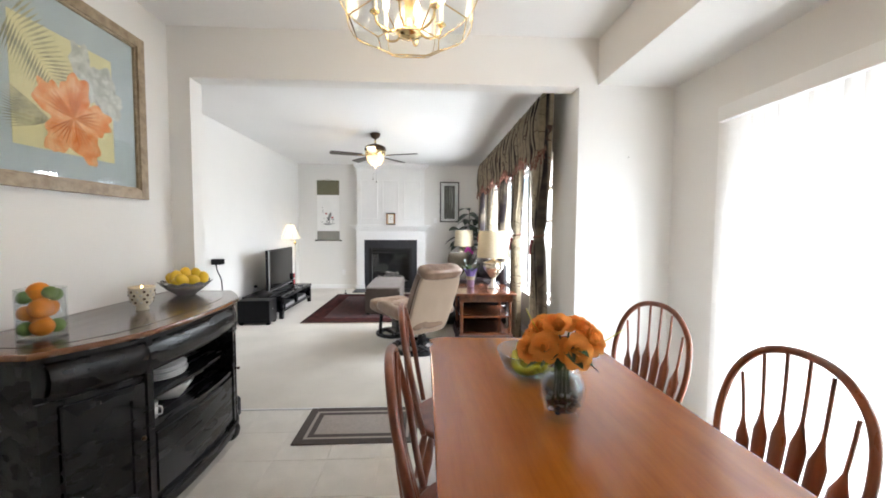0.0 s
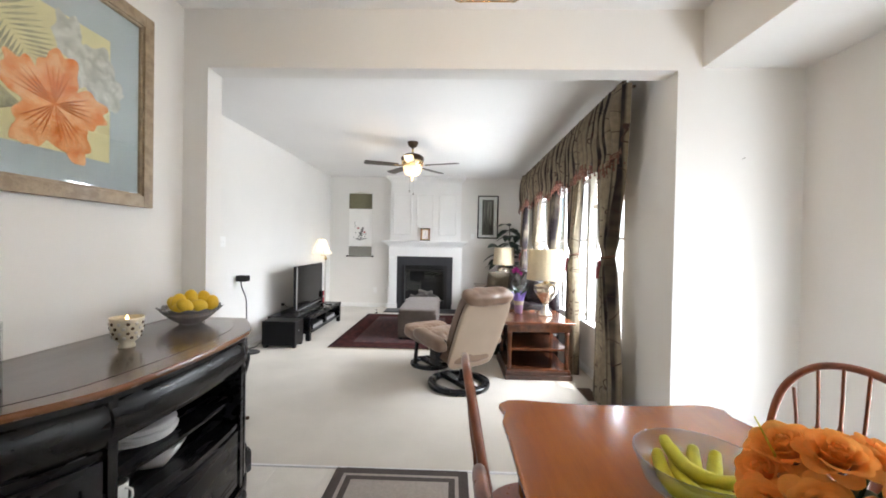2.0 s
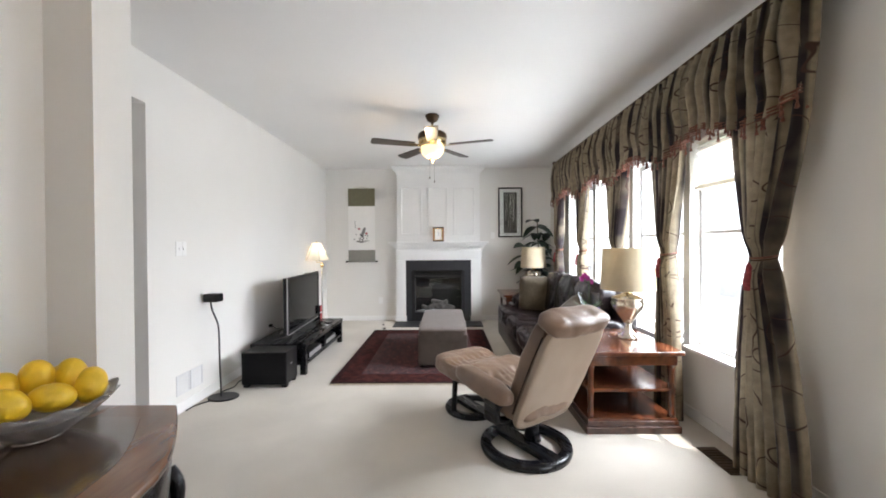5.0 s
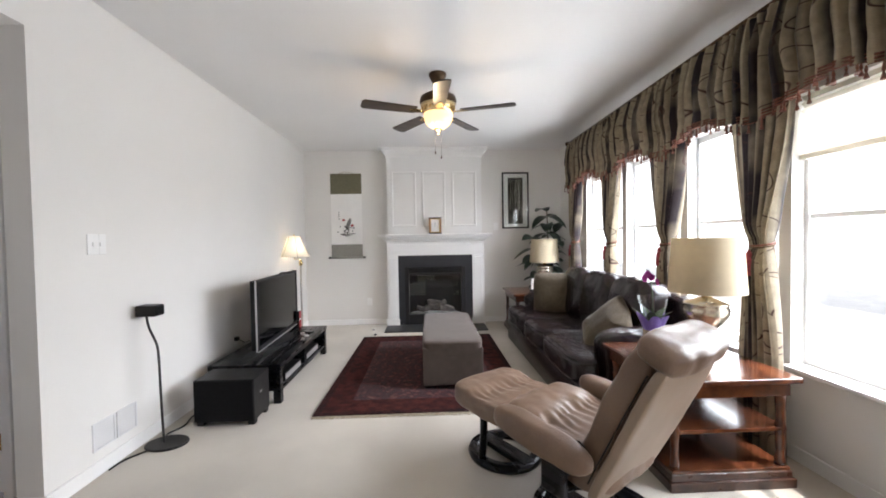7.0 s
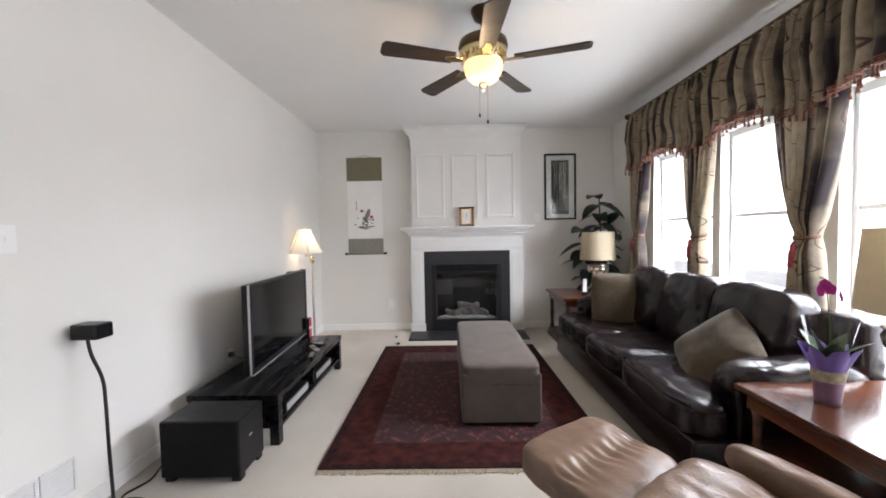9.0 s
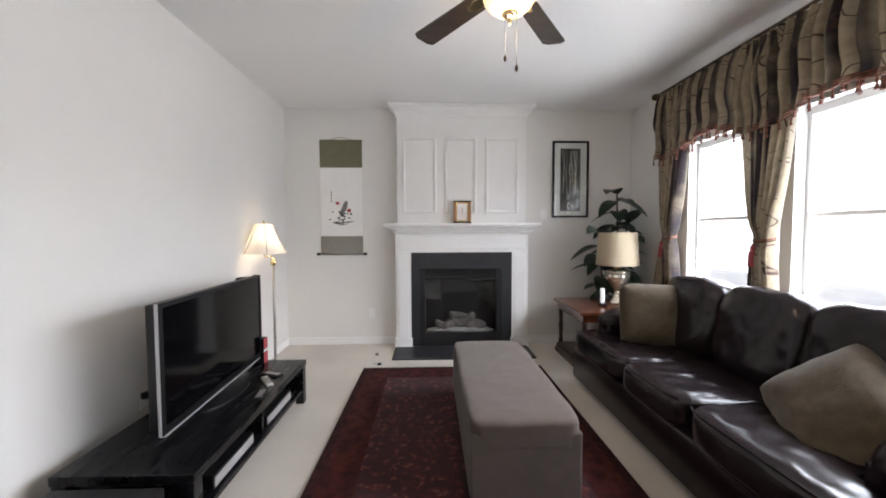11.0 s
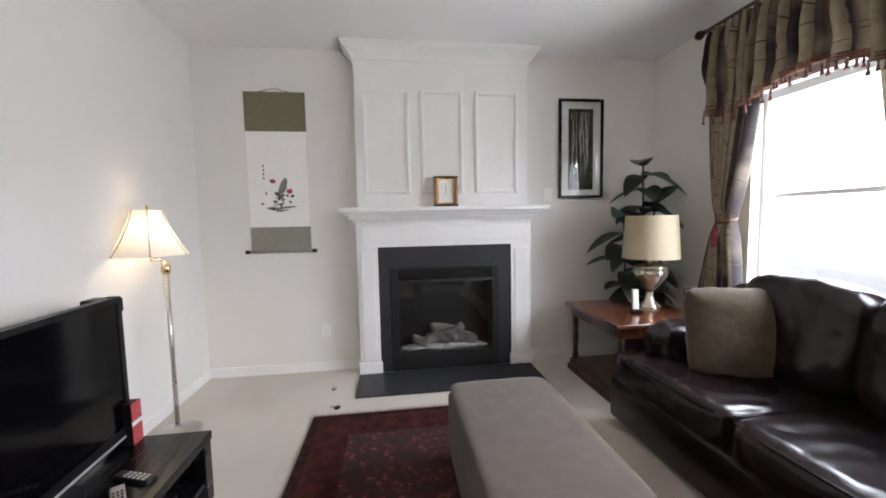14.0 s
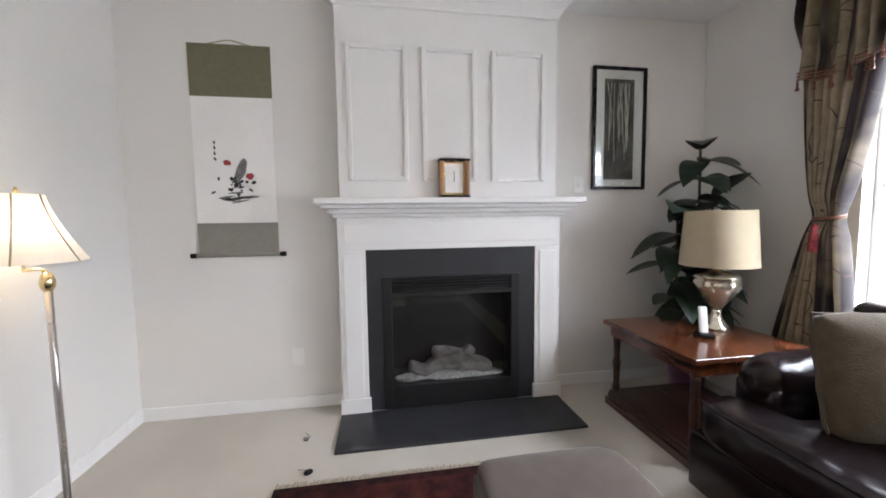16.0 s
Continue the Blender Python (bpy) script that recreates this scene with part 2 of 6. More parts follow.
def curtain_cloth():
    """Sage and beige cloth with thin curling brown lines and broad dark stripes, which double as painted fold shade.
    """
    m = sheer("patterned_curtain_cloth", (0.33, 0.275, 0.195), 0.20, rough=0.5, vary=0.25)
    n, l = m.node_tree.nodes, m.node_tree.links
    b = n["Principled BSDF"]
    base = b.inputs["Base Color"].links[0].from_socket
    uv = n.new("ShaderNodeUVMap")
    sep = n.new("ShaderNodeSeparateXYZ")
    l.new(uv.outputs[0], sep.inputs[0])
    stripe_fold_shade = n.new("ShaderNodeMath")
    stripe_fold_shade.operation = "PINGPONG"
    stripe_fold_shade.inputs[1].default_value = 0.09
    l.new(sep.outputs[0], stripe_fold_shade.inputs[0])
    edge = n.new("ShaderNodeMapRange")
    edge.inputs[1].default_value, edge.inputs[2].default_value, edge.inputs[3].default_value, edge.inputs[4].default_value = 0.026, 0.044, 1.0, 0.0
    l.new(stripe_fold_shade.outputs[0], edge.inputs[0])
    wob, mp = n.new("ShaderNodeTexNoise"), n.new("ShaderNodeMixRGB")
    wob.inputs["Scale"].default_value = 3.0
    l.new(uv.outputs[0], wob.inputs[0])
    mp.inputs[0].default_value = 0.22
    l.new(uv.outputs[0], mp.inputs[1])
    l.new(wob.outputs["Color"], mp.inputs[2])
    vor = n.new("ShaderNodeTexVoronoi")
    vor.feature = "F1"
    vor.inputs["Scale"].default_value = 4.2
    l.new(mp.outputs[0], vor.inputs[0])
    away = n.new("ShaderNodeMath")
    away.operation = "PINGPONG"
    away.inputs[1].default_value = 0.21
    l.new(vor.outputs["Distance"], away.inputs[0])
    line = n.new("ShaderNodeMapRange")
    line.inputs[1].default_value, line.inputs[2].default_value, line.inputs[3].default_value, line.inputs[4].default_value = 0.004, 0.014, 1.0, 0.0
    l.new(away.outputs[0], line.inputs[0])
    m1, m2 = n.new("ShaderNodeMixRGB"), n.new("ShaderNodeMixRGB")
    broken = n.new("ShaderNodeMath")
    broken.operation = "MULTIPLY"
    l.new(edge.outputs[0], broken.inputs[0])
    fade = n.new("ShaderNodeMapRange")
    fade.inputs[1].default_value, fade.inputs[2].default_value, fade.inputs[3].default_value, fade.inputs[4].default_value = 0.36, 0.54, 0.55, 1.0
    l.new(wob.outputs[0], fade.inputs[0])
    l.new(fade.outputs[0], broken.inputs[1])
    l.new(broken.outputs[0], m1.inputs[0])
    l.new(base, m1.inputs[1])
    # dark plum of the stripes, standing also for shade between the pleats
    m1.inputs[2].default_value = (0.024, 0.018, 0.021, 1)
    l.new(line.outputs[0], m2.inputs[0])
    l.new(m1.outputs[0], m2.inputs[1])
    m2.inputs[2].default_value = (0.060, 0.032, 0.026, 1)
    l.new(m2.outputs[0], b.inputs["Base Color"])
    for node in list(n):
        if node.bl_idname == "ShaderNodeBsdfTranslucent":
            l.new(m2.outputs[0], node.inputs[0])
    return m


def rug_wool():
    """Deep red wool with darker borders and small pale figures."""
    m = material("red_oriental_wool", (0.055, 0.014, 0.013), 0.95, colour2=(0.026, 0.010, 0.012), scale=6, bump=0.6, bump_scale=300, sheen=0.1, spec=0.1)
    n, l = m.node_tree.nodes, m.node_tree.links
    b = n["Principled BSDF"]
    base = b.inputs["Base Color"].links[0].from_socket
    tc, vor = n.new("ShaderNodeTexCoord"), n.new("ShaderNodeTexVoronoi")
    vor.inputs["Scale"].default_value = 24.0
    wob, mv = n.new("ShaderNodeTexNoise"), n.new("ShaderNodeMixRGB")
    wob.inputs["Scale"].default_value, wob.inputs["Detail"].default_value = 7.0, 5.0
    l.new(tc.outputs["Object"], wob.inputs[0])
    mv.inputs[0].default_value = 0.16
    l.new(tc.outputs["Object"], mv.inputs[1])
    l.new(wob.outputs["Color"], mv.inputs[2])
    l.new(mv.outputs[0], vor.inputs[0])
    r = n.new("ShaderNodeValToRGB")
    r.color_ramp.elements[0].position, r.color_ramp.elements[0].color = 0.10, (0.22, 0.105, 0.085, 1)
    r.color_ramp.elements[1].position, r.color_ramp.elements[1].color = 0.30, (0.105, 0.020, 0.021, 1)
    e = r.color_ramp.elements.new(0.55)
    e.color = (0.030, 0.011, 0.014, 1)
    l.new(vor.outputs[0], r.inputs[0])
    mx = n.new("ShaderNodeMixRGB")
    mx.inputs[0].default_value = 0.6
    l.new(base, mx.inputs[1])
    l.new(r.outputs[0], mx.inputs[2])
    l.new(mx.outputs[0], b.inputs["Base Color"])
    return m


CURTAIN = curtain_cloth()
RUGWOOL = rug_wool()
RUGDARK = material("dark_border_wool", (0.040, 0.014, 0.014), 0.95, colour2=(0.016, 0.009, 0.010), scale=26, bump=0.6, bump_scale=300, spec=0.1)
RUGRED = material("red_border_wool", (0.070, 0.018, 0.015), 0.95, colour2=(0.026, 0.010, 0.011), scale=13, bump=0.6, bump_scale=300, spec=0.1)

# ---- shape tools ----
def mesh_of(bm, name):
    me = bpy.data.meshes.new(name)
    bm.normal_update()
    bm.to_mesh(me)
    bm.free()
    return me


def part(name, bm, mat, parent=None, label="", smooth=False):
    """One mesh object, under a thing or a part."""
    if smooth:
        for f in bm.faces:
            f.smooth = True
    ob = new(name, mesh_of(bm, name))
    ob.data.materials.append(mat)
    if parent is not None:
        ob.parent = parent
    if label:
        tagged(ob, label)
    return ob


def thing(name, m, label, category, group=""):
    ob = new(name)
    ob.matrix_world = m
    ob.empty_display_size = 0.1
    return tagged(ob, label, category, group)


def structure(name, bm, mat, label, category, smooth=False):
    return tagged(part(name, bm, mat, smooth=smooth), label, category, "", "structure")


def box(x0, x1, y0, y1, z0, z1, bevel=0.0, bm=None, seg=2):
    out = bm or bmesh.new()
    res = bmesh.ops.create_cube(out, size=1.0, matrix=Matrix.Translation(((x0 + x1) / 2, (y0 + y1) / 2, (z0 + z1) / 2)) @ Matrix.Diagonal((x1 - x0, y1 - y0, z1 - z0, 1)))
    if bevel:
        edges = list({e for v in res["verts"] for e in v.link_edges})
        bmesh.ops.bevel(out, geom=edges, offset=bevel, segments=seg, profile=0.5, affect="EDGES", clamp_overlap=True)
    return out


def lathe(profile, segs=32, bm=None, at=(0, 0, 0), close=True):
    """Turned round z from (radius, height) pairs."""
    out = bm or bmesh.new()
    rings = []
    for r, z in profile:
        rings.append([out.verts.new((at[0] + r * math.cos(2 * math.pi * k / segs), at[1] + r * math.sin(2 * math.pi * k / segs), at[2] + z)) for k in range(segs)])
    for a, b in zip(rings, rings[1:]):
        for k in range(segs):
            out.faces.new((a[k], a[(k + 1) % segs], b[(k + 1) % segs], b[k]))
    if close:
        out.faces.new(list(reversed(rings[0])))
        out.faces.new(rings[-1])
    return out


def tube(points, radius, segs=10, bm=None, caps=True):
    """A round bar along points; radius may be one number or one a point."""
    out = bm or bmesh.new()
    pts = [Vector(p) for p in points]
    radii = radius if isinstance(radius, (list, tuple)) else [radius] * len(pts)
    up = None
    rings = []
    for i, p in enumerate(pts):
        d = (pts[min(i + 1, len(pts) - 1)] - pts[max(i - 1, 0)]).normalized()
        if up is None:
            up = d.orthogonal().normalized()
        up = (up - d * up.dot(d)).normalized()
        side = d.cross(up)
        rings.append([out.verts.new(p + radii[i] * (math.cos(2 * math.pi * k / segs) * up + math.sin(2 * math.pi * k / segs) * side)) for k in range(segs)])
    for a, b in zip(rings, rings[1:]):
        for k in range(segs):
            out.faces.new((a[k], a[(k + 1) % segs], b[(k + 1) % segs], b[k]))
    if caps:
        out.faces.new(list(reversed(rings[0])))
        out.faces.new(rings[-1])
    return out


def smooth_path(points, steps=6):
    """Catmull-Rom through points."""
    p = [Vector(points[0])] + [Vector(q) for q in points] + [Vector(points[-1])]
    out = []
    for i in range(1, len(p) - 2):
        for s in range(steps):
            t = s / steps
            out.append(0.5 * (2 * p[i] + (p[i + 1] - p[i - 1]) * t + (2 * p[i - 1] - 5 * p[i] + 4 * p[i + 1] - p[i + 2]) * t * t + (3 * p[i] - p[i - 1] - 3 * p[i + 1] + p[i + 2]) * t ** 3))
    out.append(p[-2])
    return out


def prism(outline, z0, z1, bevel=0.0, bm=None, seg=2):
    """A slab with the outline given as (x, y) pairs."""
    out = bm or bmesh.new()
    low = [out.verts.new((x, y, z0)) for x, y in outline]
    high = [out.verts.new((x, y, z1)) for x, y in outline]
    n = len(outline)
    faces = [out.faces.new(list(reversed(low))), out.faces.new(high)]
    faces += [out.faces.new((low[k], low[(k + 1) % n], high[(k + 1) % n], high[k])) for k in range(n)]
    bmesh.ops.recalc_face_normals(out, faces=faces)
    if bevel:
        edges = list({e for f in faces[:2] for e in f.edges})
        bmesh.ops.bevel(out, geom=edges, offset=bevel, segments=seg, profile=0.5, affect="EDGES", clamp_overlap=True)
    return out


def pillow(sx, sy, sz, at=(0, 0, 0), turn=None, power=3.2, cuts=14, rumple=0.0, seed=0.0, pinch=0.0):
    """A stuffed block: a rounded box with soft faces and slight creases."""
    out = bmesh.new()
    res = bmesh.ops.create_cube(out, size=2.0)
    edges = list({e for v in res["verts"] for e in v.link_edges})
    bmesh.ops.subdivide_edges(out, edges=edges, cuts=cuts, use_grid_fill=True)
    verts = list(out.verts)
    m = Matrix.Translation(at) @ (turn or Matrix.Identity(4))
    for v in verts:
        c = v.co.copy()
        k = (abs(c.x) ** power + abs(c.y) ** power + abs(c.z) ** power) ** (1 / power)
        c = c / k if k else c
        if pinch:
            thin = 1 - pinch * max(abs(c.x), abs(c.y)) ** 3
            c.z *= thin
        c = Vector((c.x * sx / 2, c.y * sy / 2, c.z * sz / 2))
        if rumple:
            c += rumple * noise.noise_vector(c * 7 + Vector((seed, seed, seed))) + 0.4 * rumple * noise.noise_vector(c * 19 + Vector((seed, 3, seed)))
        v.co = m @ c
    return out


def rows_surface(rows, bm=None, close=False):
    """A skin through rows of points."""
    out = bm or bmesh.new()
    vs = [[out.verts.new(p) for p in r] for r in rows]
    for a, b in zip(vs, vs[1:]):
        n = len(a)
        for k in range(n if close else n - 1):
            out.faces.new((a[k], a[(k + 1) % n], b[(k + 1) % n], b[k]))
    return out


def wall_with_holes(axis, at, thick, u0, u1, z0, z1, holes):
    """A wall along x (axis 'y') or along y (axis 'x') from at to at + thick, with rectangular holes (u0, u1, z0, z1) through it."""
    us = sorted({u0, u1, *[h[0] for h in holes], *[h[1] for h in holes]})
    zs = sorted({z0, z1, *[h[2] for h in holes], *[h[3] for h in holes]})
    out = bmesh.new()
    grid = {}
    solid = lambda i, j: 0 <= i < len(us) - 1 and 0 <= j < len(zs) - 1 and not any(h[0] <= us[i] and us[i + 1] <= h[1] and h[2] <= zs[j] and zs[j + 1] <= h[3] for h in holes)
    def vert(i, j, k):
        if (i, j, k) not in grid:
            w = at + thick * k
            grid[i, j, k] = out.verts.new((us[i], w, zs[j]) if axis == "y" else (w, us[i], zs[j]))
        return grid[i, j, k]
    for i in range(len(us) - 1):
        for j in range(len(zs) - 1):
            if not solid(i, j):
                continue
            for k in (0, 1):
                out.faces.new((vert(i, j, k), vert(i + 1, j, k), vert(i + 1, j + 1, k), vert(i, j + 1, k)))
            for di, dj, a, b in ((-1, 0, (i, j), (i, j + 1)), (1, 0, (i + 1, j), (i + 1, j + 1)), (0, -1, (i, j), (i + 1, j)), (0, 1, (i, j + 1), (i + 1, j + 1))):
                if not solid(i + di, j + dj):
                    out.faces.new((vert(*a, 0), vert(*b, 0), vert(*b, 1), vert(*a, 1)))
    bmesh.ops.recalc_face_normals(out, faces=out.faces)
    return out

# ---- the rooms ----
H = 2.72
structure("floor_living", box(-2.86, 1.44, 2.76, 8.58, -0.10, 0.0), CARPET, "cream wall-to-wall cut-pile carpet", "carpet")
structure("floor_hall", box(-4.6, -2.86, 2.6, 4.66, -0.10, -0.004), HALLWOOD, "honey-coloured oak strip floor in the hall", "floor")
structure("ceiling_living", box(-2.86, 1.44, 2.93, 8.58, H, H + 0.12), CEIL, "white lightly textured ceiling", "ceiling")
structure("ceiling_dining", box(-1.92, 2.05, -2.15, 2.79, H, H + 0.12), CEIL, "white lightly textured ceiling", "ceiling")
structure("ceiling_hall", box(-4.6, -2.86, 2.6, 4.66, H, H + 0.12), CEIL, "white ceiling in the hall", "ceiling")
structure("wall_opening", wall_with_holes("y", 2.79, 0.14, -2.86, 2.02, -0.1, H + 0.12, [(-1.64, 1.14, -0.1, 2.37)]), WALL, "cream painted wall with a wide square-cut opening", "wall")
structure("wall_west", wall_with_holes("x", -2.86, 0.13, 2.93, 8.58, -0.1, H + 0.12, [(3.20, 4.36, -0.1, 2.37)]), WALL, "cream painted wall with an uncased doorway", "wall")
structure("wall_north", box(-2.73, 1.29, 8.43, 8.58, -0.1, H + 0.12), WALL, "cream painted wall behind the fireplace", "wall")
W_HOLES = [(wy - half_w, wy + half_w, 0.55, 2.10) for wy, half_w in WINDOWS]
structure("wall_east", wall_with_holes("x", 1.29, 0.15, 2.93, 8.58, -0.1, H + 0.12, W_HOLES), WALL, "cream painted wall with a row of windows", "wall")
structure("wall_dining_west", box(-1.92, -1.79, -2.15, 2.79, -0.1, H + 0.12), WALL, "cream painted dining room wall", "wall")
structure("wall_dining_east", wall_with_holes("x", 1.87, 0.15, -2.15, 2.79, -0.1, H + 0.12, [(0.0, 2.2, -0.02, 2.05)]), WALL, "cream painted wall with a patio door", "wall")
structure("wall_dining_south", box(-1.79, 1.87, -2.15, -2.0, -0.1, H + 0.12), WALL, "cream painted wall", "wall")
structure("soffit", box(1.28, 1.87, -2.0, 2.79, 2.385, H), WALL, "cream painted dropped soffit along the window wall", "soffit")
structure("wall_hall_end", wall_with_holes("y", 4.50, 0.12, -4.6, -2.86, -0.1, H + 0.12, [(-3.87, -3.05, -0.1, 2.05)]), WALL, "cream painted hall wall", "wall")
# the opening is an unseen addition that lets sky light brighten the hall
structure("wall_hall_west_light_gap", wall_with_holes("x", -4.6, 0.1, 2.6, 4.5, -0.1, H + 0.12, [(2.95, 4.25, 0.6, 2.15)]), WALL, "cream painted hall wall", "wall")
structure("wall_hall_south", box(-4.5, -2.86, 2.6, 2.72, -0.1, H + 0.12), WALL, "cream painted hall wall", "wall")
structure("ground", box(-60, 60, -60, 60, -0.5, -0.4), material("pale_concrete", (0.60, 0.58, 0.54), 0.9, vary=0.15, scale=2), "sunlit pale concrete terrace outside", "ground")
HAZE = bpy.data.materials.new("bright_haze")
HAZE.use_nodes = True
hn, hl = HAZE.node_tree.nodes, HAZE.node_tree.links
he = hn.new("ShaderNodeEmission")
he.inputs[0].default_value, he.inputs[1].default_value = (0.96, 0.98, 1.0, 1), 2.6
hl.new(he.outputs[0], hn["Material Output"].inputs[0])
structure("backdrop", box(12.0, 12.1, -25, 40, -0.5, 9.0), HAZE, "bright hazy sky beyond the windows", "sky")
structure("floor_dining", box(-1.92, 2.05, -2.15, 2.755, -0.10, -0.006), VINYL, "cream vinyl floor with faint tile joints", "floor")

# ---- living room: built-in pieces ----
def baseboard(name, x0, x1, y0, y1):
    return structure(name, box(x0, x1, y0, y1, 0.0, 0.085, 0.004), TRIM, "white painted baseboard", "baseboard")


baseboard("baseboard", -2.73, -2.718, 4.36, 8.43)
baseboard("baseboard", -2.718, -1.47, 8.418, 8.43)
baseboard("baseboard", 0.04, 1.278, 8.418, 8.43)
baseboard("baseboard", 1.278, 1.29, 2.93, 8.43)
baseboard("baseboard", -1.79, -1.778, -2.0, 2.79)
baseboard("baseboard", -1.778, -1.64, 2.778, 2.79)
baseboard("baseboard", 1.14, 1.858, 2.778, 2.79)
baseboard("baseboard", -2.86, -2.73, 4.348, 4.36)


def double_hung(name, wy, h):
    """A white sash window in the wall on the +x side."""
    w = tagged(new(name), "white double-hung window with clear panes", "window", "windows over the sofa", "structure")
    w.location = (1.40, wy, 0.55)
    f = bmesh.new()
    for a in ((-h, 0.024 - h, 0, 1.55), (h - 0.024, h, 0, 1.55), (0.024 - h, h - 0.024, 0, 0.05), (0.024 - h, h - 0.024, 1.50, 1.55)):
        box(-0.03, 0.03, *a, 0.004, f)
    part("window_frame", f, TRIM, w)
    part("meeting_rail", box(-0.022, 0.022, 0.024 - h, h - 0.024, 0.85, 0.88, 0.004), TRIM, w)
    for z0, z1 in ((0.05, 0.85), (0.88, 1.50)):
        p = part("pane", box(-0.003, 0.003, 0.026 - h, h - 0.026, z0 + 0.002, z1 - 0.002), PANE, w)
        p.visible_shadow = False
    part("window_sill", box(-0.17, -0.03, -h, h, -0.02, 0.004, 0.005), TRIM, w)
    return w


for k, (wy, half_w) in enumerate(WINDOWS):
    double_hung("window_%d" % (k + 1), wy, half_w)

# raised pleated shade in the window beside the opening
SHADECLOTH = sheer("cream_pleated_shade", (0.70, 0.66, 0.58), 0.30)
shade_blind = thing("pleated_shade", pose(1.345, WINDOWS[0][0], 1.74), "cream pleated window shade, drawn partly down", "window shade")
sb = bmesh.new()
rows = []
for k in range(17):
    z = 0.03 + k * 0.33 / 16
    rows.append([((0.012 if k % 2 else -0.012), -0.39, z), ((0.012 if k % 2 else -0.012), 0.39, z)])
rows_surface(rows, sb)
part("pleats", sb, SHADECLOTH, shade_blind)
part("bottom_rail", box(-0.018, 0.018, -0.395, 0.395, 0.0, 0.03, 0.004), SHADECLOTH, shade_blind)

# fireplace
fp = tagged(new("fireplace"), "white painted fireplace with a black stone surround and panelled overmantel", "fireplace", "", "structure")
chim = wall_with_holes("y", 8.29, 0.14, -1.44, 0.01, 0.0, H, [(-1.19, -0.26, 0.0, 0.90)])
part("chimney_breast", chim, TRIM, fp)
legs = bmesh.new()
for x0, x1 in ((-1.46, -1.29), (-0.15, 0.03)):
    box(x0, x1, 8.262, 8.29, 0.0, 1.08, 0.004, legs)
    box(x0 + 0.03, x1 - 0.03, 8.252, 8.262, 0.12, 1.05, 0.004, legs)
    box(x0 - 0.012, x1 + 0.012, 8.246, 8.29, 0.0, 0.11, 0.004, legs)
part("pilasters", legs, TRIM, fp)
head = box(-1.46, 0.03, 8.262, 8.29, 1.08, 1.32, 0.004)
box(-1.42, -0.01, 8.252, 8.262, 1.12, 1.25, 0.004, head)
part("frieze", head, TRIM, fp)
shelf = bmesh.new()
for k, (z0, z1, o) in enumerate(((1.29, 1.315, 0.03), (1.315, 1.345, 0.055), (1.345, 1.37, 0.085), (1.37, 1.405, 0.12))):
    box(-1.455 - o, 0.025 + o, 8.27 - o * 1.3, 8.29, z0, z1, 0.006, shelf)
part("mantel_shelf", shelf, TRIM, fp)
dent = bmesh.new()
for k in range(48):
    x = -1.49 + k * 0.0325
    box(x, x + 0.018, 8.205, 8.222, 1.318, 1.342, 0.0, dent)
part("dentil_moulding", dent, TRIM, fp)
crown = bmesh.new()
crows = []
for o, z in ((0.002, 2.585), (0.012, 2.587), (0.012, 2.60), (0.018, 2.615), (0.032, 2.64), (0.055, 2.663), (0.078, 2.678), (0.078, 2.69), (0.088, 2.692), (0.088, 2.719)):
    crows.append([(-1.44 - o, 8.43, z), (-1.44 - o, 8.29 - o, z), (0.01 + o, 8.29 - o, z), (0.01 + o, 8.43, z)])
rows_surface(crows, crown)
part("crown_moulding", crown, TRIM, fp)
for x0, x1 in ((-1.38, -1.0), (-0.91, -0.55), (-0.45, -0.075)):
    pm = bmesh.new()
    for a in ((x0, x0 + 0.03, 1.52, 2.36), (x1 - 0.03, x1, 1.52, 2.36), (x0 + 0.03, x1 - 0.03, 1.52, 1.55), (x0 + 0.03, x1 - 0.03, 2.33, 2.36)):
        box(a[0], a[1], 8.272, 8.29, a[2], a[3], 0.006, pm)
    part("panel_moulding", pm, TRIM, fp)
stone = wall_with_holes("y", 8.270, 0.02, -1.29, -0.15, 0.015, 1.08, [(-1.19, -0.26, 0.015, 0.90)])
part("stone_surround", stone, SLATE, fp, "charcoal stone slips round the firebox")
fire = bmesh.new()
for a in ((-1.19, -1.13, 0.015, 0.90), (-0.32, -0.26, 0.015, 0.90), (-1.13, -0.32, 0.015, 0.17), (-1.13, -0.32, 0.77, 0.80), (-1.13, -0.32, 0.885, 0.90)):
    box(a[0], a[1], 8.262, 8.33, a[2], a[3], 0.003, fire)
part("firebox_frame", fire, FIREBLACK, fp)
for k in range(4):
    part("louvre", box(-1.13, -0.32, 8.27, 8.30, 0.806 + 0.02 * k, 0.816 + 0.02 * k, 0.002), FIREBLACK, fp)
inner = wall_with_holes("y", 8.33, 0.09, -1.19, -0.26, 0.015, 0.90, [(-1.13, -0.32, 0.17, 0.77)])
box(-1.19, -0.26, 8.417, 8.43, 0.015, 0.9, 0.0, inner)
part("firebox", inner, FIREBLACK, fp)
part("ember_bed", pillow(0.77, 0.11, 0.05, (-0.73, 8.37, 0.18), rumple=0.016, cuts=16), EMBER, fp, "pale crushed ember bed")
for k, (x, z, ln, tilt) in enumerate(((-0.93, 0.235, 0.22, 14), (-0.76, 0.265, 0.32, -8), (-0.55, 0.24, 0.26, 10), (-0.74, 0.335, 0.24, 12), (-0.64, 0.31, 0.20, -28))):
    lg = pillow(ln, 0.085, 0.10, (x, 8.375, z), pose(0, 0, 0, 0, tilt, 0), power=3.2, cuts=9, rumple=0.026, seed=k)
    part("log", lg, LOG, fp, "ash-grey ceramic log", smooth=True)
